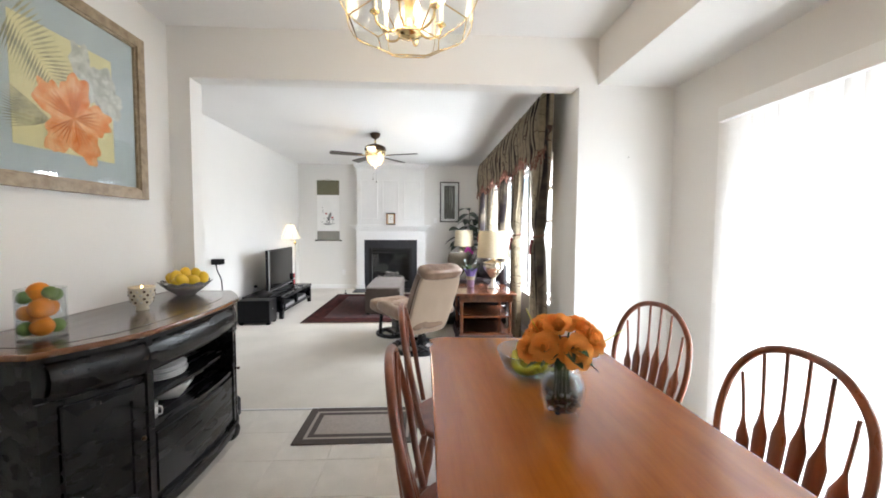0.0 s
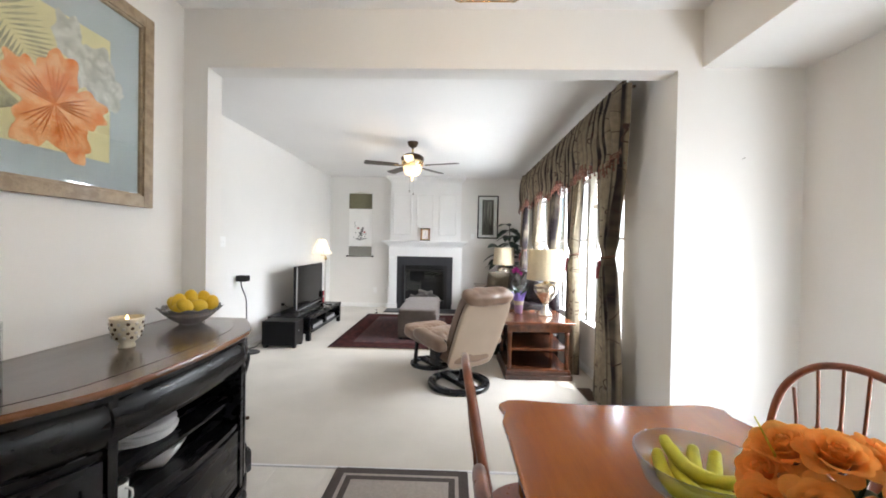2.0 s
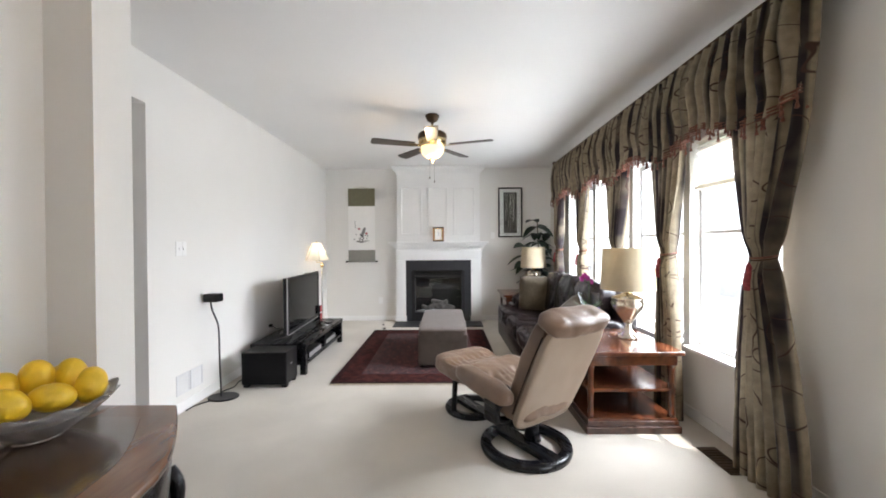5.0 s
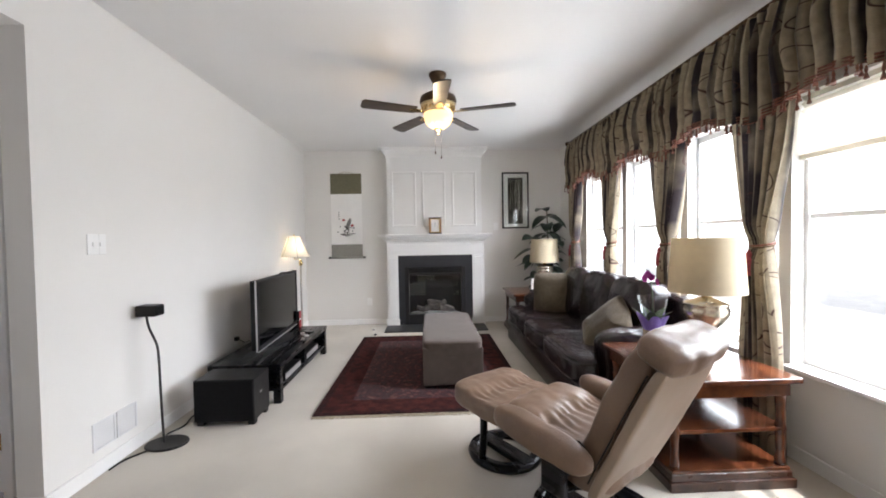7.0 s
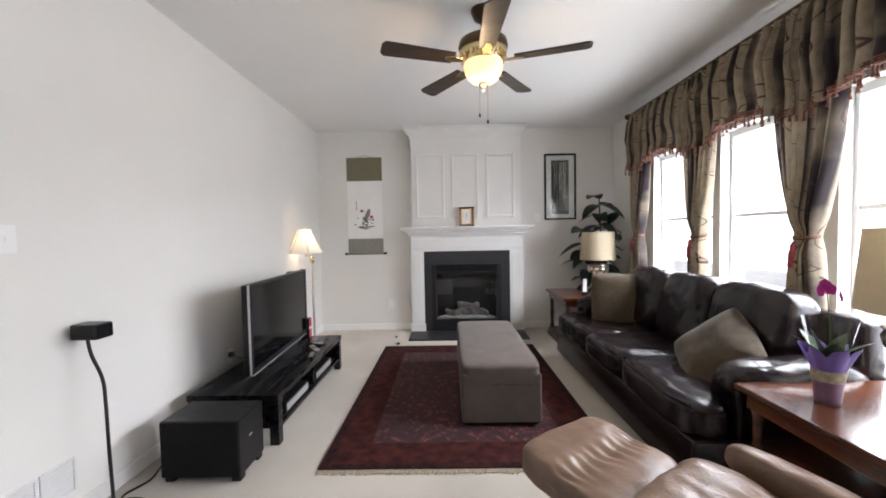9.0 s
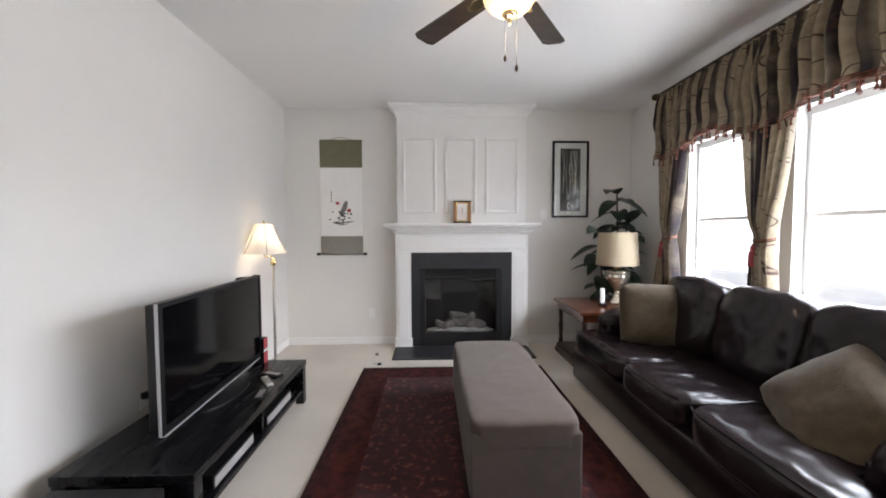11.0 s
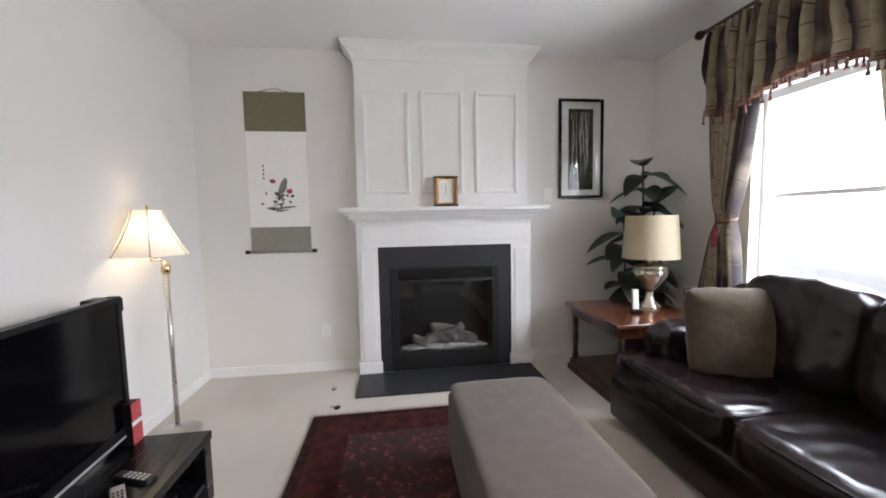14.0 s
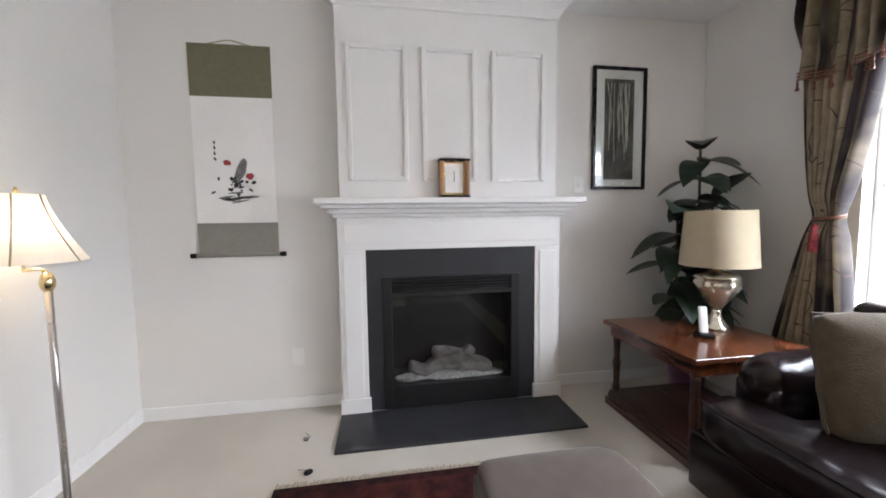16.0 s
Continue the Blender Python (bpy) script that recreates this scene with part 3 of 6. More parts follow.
fg = part("glass_front", box(-1.128, -0.322, 8.30, 8.303, 0.172, 0.768), GLASS, fp, "clear glass front")
fg.visible_shadow = False
structure("hearth", box(-1.47, 0.02, 7.84, 8.262, 0.0, 0.016, 0.003), SLATE, "flat charcoal stone hearth set in the carpet", "hearth")

# hall door seen through the doorway
dr = tagged(new("door_1"), "white six-panel door, shut, in a white frame", "door", "", "structure")
dr.location = (-3.46, 4.53, 0)
db = box(-0.385, 0.385, -0.02, 0.02, 0.02, 2.03, 0.003)
part("leaf", db, TRIM, dr)
for x in (-0.17, 0.17):
    for z0, z1 in ((0.15, 0.80), (0.93, 1.55), (1.66, 1.92)):
        pb = box(x - 0.13, x + 0.13, -0.028, -0.02, z0, z1, 0.006)
        part("door_panel", pb, TRIM, dr)
fr = bmesh.new()
for a in ((-0.455, -0.405, 0, 2.10), (0.405, 0.455, 0, 2.10), (-0.405, 0.405, 2.045, 2.10)):
    box(a[0], a[1], -0.05, -0.03, a[2], a[3], 0.004, fr)
part("door_frame", fr, TRIM, dr)
for z in (0.25, 1.05, 1.80):
    part("hinge", box(0.378, 0.398, -0.036, -0.026, z, z + 0.09, 0.003), BRASS, dr, "brass hinge")

# wall and floor vents, plates
vent = thing("wall_vent", pose(-2.73, 4.79, 0.225), "pale grey louvred return-air vent low on the wall", "vent")
for s in (-1, 1):
    vb = bmesh.new()
    for a in ((s * 0.083 - 0.078, s * 0.083 - 0.066, -0.08, 0.08), (s * 0.083 + 0.066, s * 0.083 + 0.078, -0.08, 0.08), (s * 0.083 - 0.066, s * 0.083 + 0.066, -0.08, -0.07), (s * 0.083 - 0.066, s * 0.083 + 0.066, 0.07, 0.08)):
        box(0.0, 0.008, *a, 0.001, vb)
    part("frame", vb, VENTGREY, vent)
    for k in range(10):
        part("slat", box(0.001, 0.005, s * 0.083 - 0.066, s * 0.083 + 0.066, -0.066 + k * 0.0138, -0.058 + k * 0.0138), VENTGREY, vent)


def plate(name, m, label, toggles):
    p = thing(name, m, label, "switch" if toggles else "outlet")
    part("cover", box(-0.037, 0.037, -0.006, 0.0, -0.058, 0.058, 0.002), TRIM, p)
    for z in ((0.0,) if toggles else (-0.022, 0.022)):
        part("toggle" if toggles else "socket", box(-0.008 if toggles else -0.016, 0.008 if toggles else 0.016, -0.012 if toggles else -0.008, -0.006, z - 0.012, z + 0.012, 0.002), TRIM, p)
    return p


plate("light_switch", pose(0.255, 8.43, 1.51), "white toggle light switch beside the picture", True)
sw = plate("light_switch", pose(-2.73, 4.68, 1.32, 0, 0, 90), "white double toggle light switch by the doorway", True)
part("cover", box(0.037, 0.085, -0.006, 0.0, -0.058, 0.058, 0.002), TRIM, sw)
part("toggle", box(0.040, 0.056, -0.012, -0.006, -0.012, 0.012, 0.002), TRIM, sw)
plate("wall_outlet", pose(-2.73, 6.22, 0.36, 0, 0, 90), "white wall outlet behind the television", False)
plate("wall_outlet", pose(-1.76, 8.43, 0.36), "white wall outlet near the fireplace", False)
fv = thing("floor_register", pose(1.10, 3.98, 0.0), "dark bronze floor register set in the carpet", "vent")
part("frame", box(-0.06, 0.06, -0.15, 0.15, 0.0, 0.006, 0.002), BRONZE, fv)
for k in range(9):
    part("slat", box(-0.05, 0.05, -0.13 + k * 0.029, -0.12 + k * 0.029, 0.006, 0.010), BRONZE, fv)

# ---- living room: furniture ----
rug = thing("area_rug", pose(-0.86, 6.45, 0.0), "deep red oriental wool rug with dark borders and cream fringe", "rug")
part("field", box(-0.60, 0.60, -0.90, 0.90, 0.001, 0.012), RUGWOOL, rug)


def ring_part(name, a, b, mat):
    rb = bmesh.new()
    for c in ((-a[0], -b[0], -a[1], a[1]), (b[0], a[0], -a[1], a[1]), (-b[0], b[0], -a[1], -b[1]), (-b[0], b[0], b[1], a[1])):
        box(*c, 0.001, 0.012, 0.0, rb)
    part(name, rb, mat, rug)


ring_part("inner_border", (0.66, 0.97), (0.60, 0.90), RUGRED)
ring_part("wide_border", (0.80, 1.11), (0.66, 0.97), RUGRED)
ring_part("outer_border", (0.855, 1.155), (0.80, 1.11), RUGDARK)
for s in (-1, 1):
    fb = bmesh.new()
    for k in range(170):
        x = -0.85 + k * 0.01006 + random.uniform(-0.002, 0.002)
        ln = random.uniform(0.028, 0.048)
        box(x - 0.0035, x + 0.0035, min(s * 1.155, s * (1.155 + ln)), max(s * 1.155, s * (1.155 + ln)), 0.001, 0.006, 0.0, fb)
    tagged(part("fringe", fb, FRINGE, rug), "cream cotton fringe", kind="stuff")

ott = thing("ottoman", pose(-0.625, 6.385, 0.012), "long upholstered grey-brown storage ottoman on the rug", "ottoman")
part("body", box(-0.265, 0.265, -0.667, 0.667, 0.03, 0.36, 0.012, seg=2), GREYCLOTH, ott)
part("lid", pillow(0.534, 1.338, 0.15, (0, 0, 0.345), power=14, cuts=18, rumple=0.003), GREYCLOTH, ott, "padded top", smooth=True)
part("foot", box(-0.25, -0.20, -0.62, -0.57, 0.0, 0.03), BLACK, ott)
for x, y in ((0.20, -0.62), (-0.25, 0.57), (0.20, 0.57)):
    part("foot", box(x, x + 0.05, y, y + 0.05, 0.0, 0.03), BLACK, ott)

# television stand
tvs = thing("tv_stand", pose(-2.33, 6.25, 0.0), "low black-brown wooden television stand with open shelf", "tv stand")
part("top", box(-0.29, 0.29, -0.70, 0.70, 0.285, 0.325, 0.003), BLACKWOOD, tvs)
for x in (-0.285, 0.225):
    for y in (-0.695, 0.635):
        part("leg", box(x, x + 0.06, y, y + 0.06, 0.0, 0.285, 0.003), BLACKWOOD, tvs)
part("shelf", box(-0.28, 0.275, -0.635, 0.635, 0.09, 0.115, 0.002), BLACKWOOD, tvs)
part("divider", box(-0.27, 0.26, -0.012, 0.012, 0.115, 0.285, 0.002), BLACKWOOD, tvs)
part("back_panel", box(-0.285, -0.27, -0.635, 0.635, 0.115, 0.285), BLACKWOOD, tvs)
for y in (-0.655, 0.645):
    part("end_panel", box(-0.225, 0.225, y, y + 0.012, 0.09, 0.285), BLACKWOOD, tvs)

dvd = thing("media_player", pose(-2.20, 6.52, 0.115), "black media player box on the stand's shelf", "media player")
part("case", box(-0.12, 0.12, -0.2, 0.2, 0.0, 0.07, 0.004), BLACK, dvd)
part("front_panel", box(0.12, 0.124, -0.19, 0.19, 0.012, 0.058, 0.001), SILVER, dvd)
copy_thing(dvd, pose(-2.20, 5.95, 0.115))

tv = thing("television", pose(-2.338, 6.335, 0.325, 0, 0, 3) @ Matrix.Diagonal((1, 1.14, 0.985, 1)), "black flat-screen television with a silver edge, switched off", "television")
part("body", box(-0.055, -0.002, -0.51, 0.51, 0.055, 0.67, 0.006), BLACK, tv)
part("side_trim", box(-0.010, 0.004, -0.518, -0.511, 0.05, 0.675, 0.002), SILVER, tv, "silver edge strip")
part("side_trim", box(-0.05, 0.004, 0.511, 0.520, 0.05, 0.675, 0.003), BLACK, tv)
bz = bmesh.new()
for a in ((-0.511, -0.489, 0.05, 0.675), (0.489, 0.511, 0.05, 0.675), (-0.489, 0.489, 0.652, 0.675), (-0.489, 0.489, 0.05, 0.085)):
    box(-0.001, 0.008, *a, 0.002, bz)
part("bezel", bz, BLACK, tv)
part("bottom_trim", box(-0.02, 0.010, -0.50, 0.50, 0.040, 0.050, 0.002), SILVER, tv)
part("screen", box(0.0, 0.003, -0.488, 0.488, 0.086, 0.651), SCREEN, tv, "dark glossy screen")
part("neck", box(-0.05, -0.01, -0.06, 0.06, 0.012, 0.07, 0.004), BLACK, tv)
part("foot", prism([(0.13 * math.cos(a) - 0.02, 0.24 * math.sin(a)) for a in [k * math.pi / 16 for k in range(32)]], 0.0, 0.014, 0.003), BLACK, tv)

sub = thing("subwoofer", pose(-2.29, 5.33, 0.0), "black box subwoofer on short feet beside the stand", "subwoofer")
part("cabinet", box(-0.23, 0.195, -0.13, 0.13, 0.03, 0.335, 0.006), BLACK, sub)
part("grille", box(-0.225, 0.19, -0.138, -0.13, 0.035, 0.33, 0.003), BLACKCLOTH, sub, "black cloth grille")
part("badge", box(0.195, 0.197, -0.03, 0.0, 0.20, 0.210), SILVER, sub)
for x in (-0.22, 0.14):
    for y in (-0.12, 0.07):
        part("foot", box(x, x + 0.05, y, y + 0.05, 0.0, 0.03, 0.004), BLACK, sub)


def speaker_stand(m, label):
    s = thing("speaker_stand", m, label, "speaker", "slim speaker stands")
    part("base", prism([(0.13 * math.cos(a), 0.10 * math.sin(a)) for a in [k * math.pi / 14 for k in range(28)]], 0.0, 0.016, 0.005), IRON, s)
    part("pole", tube(smooth_path([(-0.02, 0.0, 0.014), (-0.03, 0, 0.30), (-0.035, 0, 0.55), (-0.045, 0, 0.66), (-0.09, 0, 0.77), (-0.105, 0, 0.85)]), 0.0075, 10), IRON, s, smooth=True)
    sp = part("speaker", box(-0.145, -0.02, -0.045, 0.045, 0.85, 0.922, 0.008, seg=3), BLACK, s)
    part("grille", box(-0.02, -0.016, -0.04, 0.04, 0.856, 0.916, 0.002), BLACKCLOTH, sp)
    return s


speaker_stand(pose(-2.56, 4.98, 0.0), "black satellite speaker on a thin curved metal stand")
speaker_stand(pose(-2.45, 7.05, 0.0) @ Matrix.Diagonal((1, 1, 1.04, 1)), "black satellite speaker on a thin metal stand beyond the television")
cab = thing("speaker_cable", pose(0, 0, 0), "black cable lying on the carpet along the wall", "cable")
part("cable", tube(smooth_path([(-2.58, 5.02, 0.008), (-2.64, 5.10, 0.008), (-2.60, 5.22, 0.008), (-2.63, 5.36, 0.008), (-2.60, 5.5, 0.008)]), 0.006, 6), BLACK, cab)
part("cable", tube(smooth_path([(-2.62, 4.90, 0.008), (-2.69, 4.80, 0.008), (-2.70, 4.70, 0.008)]), 0.006, 6), BLACK, cab)
plug = thing("power_plug", pose(-2.722, 6.20, 0.38), "black plug and cord in the wall outlet", "plug")
part("plug_body", box(0.0, 0.035, -0.02, 0.02, -0.015, 0.02, 0.004), BLACK, plug)
part("cord", tube(smooth_path([(0.035, 0.0, 0.0), (0.06, 0.02, -0.03), (0.07, 0.06, -0.05), (0.08, 0.12, -0.05)]), 0.004, 6), BLACK, plug)

gc = thing("game_case_stack", pose(-2.385, 6.885, 0.325), "black boxes with red and white spines stacked on the stand", "media boxes")
for k, (z, mt) in enumerate(((0.0, RED), (0.085, WHITECERAMIC), (0.105, RED))):
    part("box", box(-0.07, 0.055, -0.012, 0.05, z, z + (0.02 if k == 1 else 0.082), 0.002), BLACK, gc)
    part("spine", box(0.055, 0.058, -0.012, 0.05, z, z + (0.02 if k == 1 else 0.082)), mt, gc)


def remote(m, label, dark):
    r = thing("remote_control", m, label, "remote")
    part("case", box(-0.022, 0.022, -0.085, 0.085, 0.0, 0.018, 0.006), BLACK if dark else SILVER, r)
    for i in range(5):
        for j in range(3):
            part("button", box(-0.015 + j * 0.012, -0.008 + j * 0.012, -0.06 + i * 0.022, -0.05 + i * 0.022, 0.018, 0.0205), SILVER if dark else BLACK, r)
    return r


remote(pose(-2.15, 6.50, 0.325, 0, 0, 35), "grey remote control with dark buttons on the stand", False)
remote(pose(-2.17, 6.62, 0.325, 0, 0, 70), "black remote control on the stand", True)
remote(pose(-2.10, 6.30, 0.325, 0, 0, 10), "black remote control on the stand", True)

# floor lamp
fl = thing("floor_lamp", pose(-2.53, 7.57, 0.0), "brushed steel swing-arm floor lamp with a lit ivory bell shade", "lamp")
part("base", lathe([(0.13, 0.0), (0.13, 0.012), (0.115, 0.022), (0.03, 0.032), (0.016, 0.05)], 36), STEEL, fl, smooth=True)
part("pole", lathe([(0.013, 0.05), (0.013, 1.02)], 16), STEEL, fl, smooth=True)
part("collar", lathe([(0.014, 1.0), (0.024, 1.015), (0.026, 1.04), (0.02, 1.06), (0.012, 1.075)], 20), BRASS, fl, "brass collar", smooth=True)
part("swing_arm", tube([(0, 0, 1.075), (-0.02, 0, 1.09), (-0.08, 0, 1.085), (-0.08, 0, 1.12), (-0.08, 0, 1.39)], 0.006, 10), BRASS, fl, smooth=True)
fsh = []
for k in range(13):
    v = k / 12
    r = 0.08 + (0.200 - 0.08) * (v ** 1.5 * 0.75 + v * 0.25)
    fsh.append([(-0.08 + r * (1 + 0.012 * math.cos(8 * a)) * math.cos(a), r * (1 + 0.012 * math.cos(8 * a)) * math.sin(a), 1.39 - 0.27 * v) for a in [2 * math.pi * j / 48 for j in range(48)]])
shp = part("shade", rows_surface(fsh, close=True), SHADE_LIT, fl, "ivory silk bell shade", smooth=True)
for j in range(6):
    a = 2 * math.pi * j / 6
    pts = [(-0.08 + r * math.cos(a), r * math.sin(a), z) for r, z in [((0.082 + (0.202 - 0.082) * ((k / 8) ** 1.5 * 0.75 + k / 8 * 0.25)), 1.39 - 0.27 * k / 8) for k in range(9)]]
    part("rib", tube(pts, 0.003, 6), FRINGE, shp)
part("finial", lathe([(0.004, 1.39), (0.009, 1.405), (0.003, 1.42)], 10, at=(-0.08, 0, 0)), BRASS, fl)
bulb("floor_lamp_bulb", -2.60, 7.57, 1.25, 2.6, 0.03, (1.0, 0.83, 0.58))

# ceiling fan
FX, FY = -0.72, 5.70
fan = thing("ceiling_fan", pose(FX, FY, H), "bronze and brass five-blade ceiling fan with a lit glass bowl", "ceiling fan")
part("canopy", lathe([(0.075, 0.0), (0.075, -0.015), (0.055, -0.06), (0.02, -0.08)], 28), BRONZE, fan, smooth=True)
part("downrod", lathe([(0.014, -0.07), (0.014, -0.18)], 14), BRASS, fan, smooth=True)
part("motor", lathe([(0.03, -0.15), (0.10, -0.17), (0.15, -0.20), (0.158, -0.235), (0.15, -0.26), (0.11, -0.275)], 36), BRONZE, fan, smooth=True)
lace = part("filigree_band", lathe([(0.152, -0.262), (0.142, -0.29), (0.125, -0.325), (0.12, -0.34)], 36), BRASS, fan, "pierced brass filigree band", smooth=True)
for k in range(14):
    a = 2 * math.pi * k / 14
    c = Vector((0.142 * math.cos(a), 0.142 * math.sin(a), -0.298))
    t = Vector((-math.sin(a), math.cos(a), 0))
    part("scroll", tube([c + 0.022 * (math.cos(b) * t + math.sin(b) * Vector((0, 0, 0.8))) for b in [j * math.pi / 6 for j in range(13)]], 0.0035, 6), BRASS, lace)
part("glass_bowl", lathe([(0.122, -0.335), (0.124, -0.35), (0.117, -0.39), (0.096, -0.425), (0.064, -0.45), (0.03, -0.46)], 36), BOWLGLASS, fan, "lit amber-white glass bowl", smooth=True)
part("finial", lathe([(0.034, -0.452), (0.036, -0.464), (0.02, -0.478), (0.008, -0.485), (0.009, -0.495), (0.003, -0.508)], 18), BRASS, fan, smooth=True)
for k in range(5):
    a = radians(-17 + 72 * k)
    rot = Matrix.Rotation(a, 4, "Z")
    out = []
    for j in range(25):
        u = j / 24
        x = 0.20 + 0.45 * u
        w = 0.052 + 0.014 * u if u < 0.93 else (0.066 * math.sqrt(max(0.0, 1 - ((u - 0.93) / 0.07) ** 2)) * 0.45 + 0.036)
        out.append((x, w))
    outline = [(x, -w) for x, w in out] + [(x, w) for x, w in reversed(out)]
    bb = prism(outline, -0.005, 0.005, 0.002)
    bmesh.ops.transform(bb, matrix=rot @ Matrix.Translation((0, 0, -0.322)) @ Matrix.Rotation(radians(9), 4, "X"), verts=bb.verts)
    bl = part("blade", bb, FANBLADE, fan, "dark walnut blade")
    ib = prism([(0.13, -0.016), (0.20, -0.03), (0.255, -0.012), (0.255, 0.012), (0.20, 0.03), (0.13, 0.016)], -0.014, -0.008, 0.002)
    bmesh.ops.transform(ib, matrix=rot @ Matrix.Translation((0, 0, -0.319)) @ Matrix.Rotation(radians(9), 4, "X"), verts=ib.verts)
    part("blade_iron", ib, BRASS, bl, "brass blade bracket")
for x, z in ((-0.03, -0.66), (0.02, -0.70)):
    part("pull_chain", tube([(x, -0.05, -0.44), (x, -0.05, z)], 0.0009, 5), BRONZE, fan)
    part("pull_knob", lathe([(0.004, z - 0.025), (0.007, z - 0.012), (0.003, z)], 8, at=(x, -0.05, 0)), BRONZE, fan)
bulb("fan_lamp_bulb", FX, FY, H - 0.56, 8, 0.06)

# recliner and footstool
REC = pose(-0.02, 4.17, 0.0, 0, 0, 33)


def ring_base(p, r, h, ox=0.0):
    b = bmesh.new()
    n = 40
    rings = []
    for dr, z in ((-0.062, 0.0), (0.0, 0.0), (0.006, h * 0.5), (0.0, h), (-0.062, h)):
        rings.append([b.verts.new((ox + (r + dr) * math.cos(2 * math.pi * k / n), (r + dr) * math.sin(2 * math.pi * k / n), z)) for k in range(n)])
    rings.append(rings[0])
    for a, c in zip(rings, rings[1:]):
        for k in range(n):
            b.faces.new((a[k], a[(k + 1) % n], c[(k + 1) % n], c[k]))
    part("ring_base", b, BLACKWOOD, p, "black-stained bentwood ring", smooth=True)
    part("cross_bar", box(ox - 0.045, ox + 0.045, -r + 0.02, r - 0.02, 0.006, h + 0.006, 0.004), BLACKWOOD, p)


rec = thing("recliner", REC, "taupe leather recliner on a black bentwood ring base", "recliner")
ring_base(rec, 0.29, 0.045, -0.06)
part("pedestal", lathe([(0.06, 0.04), (0.045, 0.10), (0.04, 0.22), (0.07, 0.25)], 18), BLACKWOOD, rec, smooth=True)
for s in (-1, 1):
    part("side_frame", tube(smooth_path([(s * 0.27, -0.06, 0.46), (s * 0.285, -0.02, 0.36), (s * 0.28, 0.05, 0.26), (s * 0.22, 0.06, 0.20), (s * 0.06, 0.03, 0.19)]), 0.024, 8), BLACKWOOD, rec, smooth=True)
    part("armrest", pillow(0.125, 0.50, 0.13, (s * 0.325, 0.11, 0.44), pose(0, 0, 0, 7, 0, s * -4), power=3.0, cuts=12, rumple=0.007, seed=s), TAUPE, rec, "padded leather armrest", smooth=True)
    part("arm_support", box(s * 0.31 - 0.02, s * 0.31 + 0.02, -0.02, 0.10, 0.22, 0.40, 0.01), BLACKWOOD, rec)


def gathered(bm, to_local, seams, depth, waves):
    """Presses cross seams into a leather cushion, with short pleats running into them."""
    back = to_local.inverted()
    for v in bm.verts:
        c = to_local @ v.co
        if c.z > 0.0:
            dent = 0.0
            for y0, spread in seams:
                near = math.exp(-((c.y - y0) / spread) ** 2)
                dent += depth * near * (0.45 + 0.55 * math.sin(waves * c.x + 2.0 * noise.noise(c * 9)) ** 2)
            c.z -= dent
            v.co = back @ c
    return bm


seat_m = Matrix.Translation((0, 0.14, 0.36)) @ pose(0, 0, 0, 9, 0, 0)
sb_ = pillow(0.53, 0.60, 0.20, (0, 0, 0), seat_m, power=4.8, cuts=44, rumple=0.012, seed=4)
part("seat", gathered(sb_, seat_m.inverted(), ((0.04, 0.035), (-0.02, 0.09)), 0.013, 62), TAUPE, rec, "creased leather seat cushion", smooth=True)
tilt = pose(0, -0.03, 0.22, 25, 0, 0)
bk_m = tilt @ Matrix.Translation((0, 0.03, 0.37))
part("backrest", pillow(0.50, 0.14, 0.76, (0, 0, 0), bk_m, power=4.5, cuts=20, rumple=0.010, seed=2), TAUPE, rec, "padded leather backrest", smooth=True)
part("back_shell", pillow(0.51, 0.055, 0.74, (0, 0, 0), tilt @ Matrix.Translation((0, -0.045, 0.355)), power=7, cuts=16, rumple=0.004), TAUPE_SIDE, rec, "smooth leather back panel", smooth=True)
for s in (-1, 1):
    part("seam", tube([(tilt @ Vector((s * x, -0.012, z))) for x, z in ((0.246, 0.09), (0.250, 0.15), (0.252, 0.3), (0.252, 0.5), (0.240, 0.66))], 0.0035, 6), LEATHER, rec)
hd_m = tilt @ Matrix.Translation((0, -0.004, 0.735))
part("headrest", pillow(0.51, 0.185, 0.13, (0, 0, 0), hd_m, power=3.4, cuts=24, rumple=0.010, seed=6), TAUPE, rec, "rolled leather headrest", smooth=True)

stool = thing("footstool", REC @ pose(0.01, 0.665, 0), "taupe leather footstool on a black bentwood base", "footstool")
ring_base(stool, 0.22, 0.035)
for s in (-1, 1):
    part("leg", tube(smooth_path([(s * 0.19, 0.0, 0.02), (s * 0.20, -0.03, 0.16), (s * 0.17, 0.0, 0.30)]), 0.022, 8), BLACKWOOD, stool, smooth=True)
part("rail", box(-0.19, 0.19, -0.03, 0.03, 0.28, 0.31, 0.005), BLACKWOOD, stool)
st_m = Matrix.Translation((0, 0, 0.365)) @ pose(0, 0, 0, 5, 0, 0)
sc_ = pillow(0.50, 0.44, 0.13, (0, 0, 0), st_m, power=6, cuts=40, rumple=0.010, seed=9)
part("cushion", gathered(sc_, st_m.inverted(), ((-0.02, 0.06),), 0.018, 66), TAUPE, stool, "creased leather cushion", smooth=True)

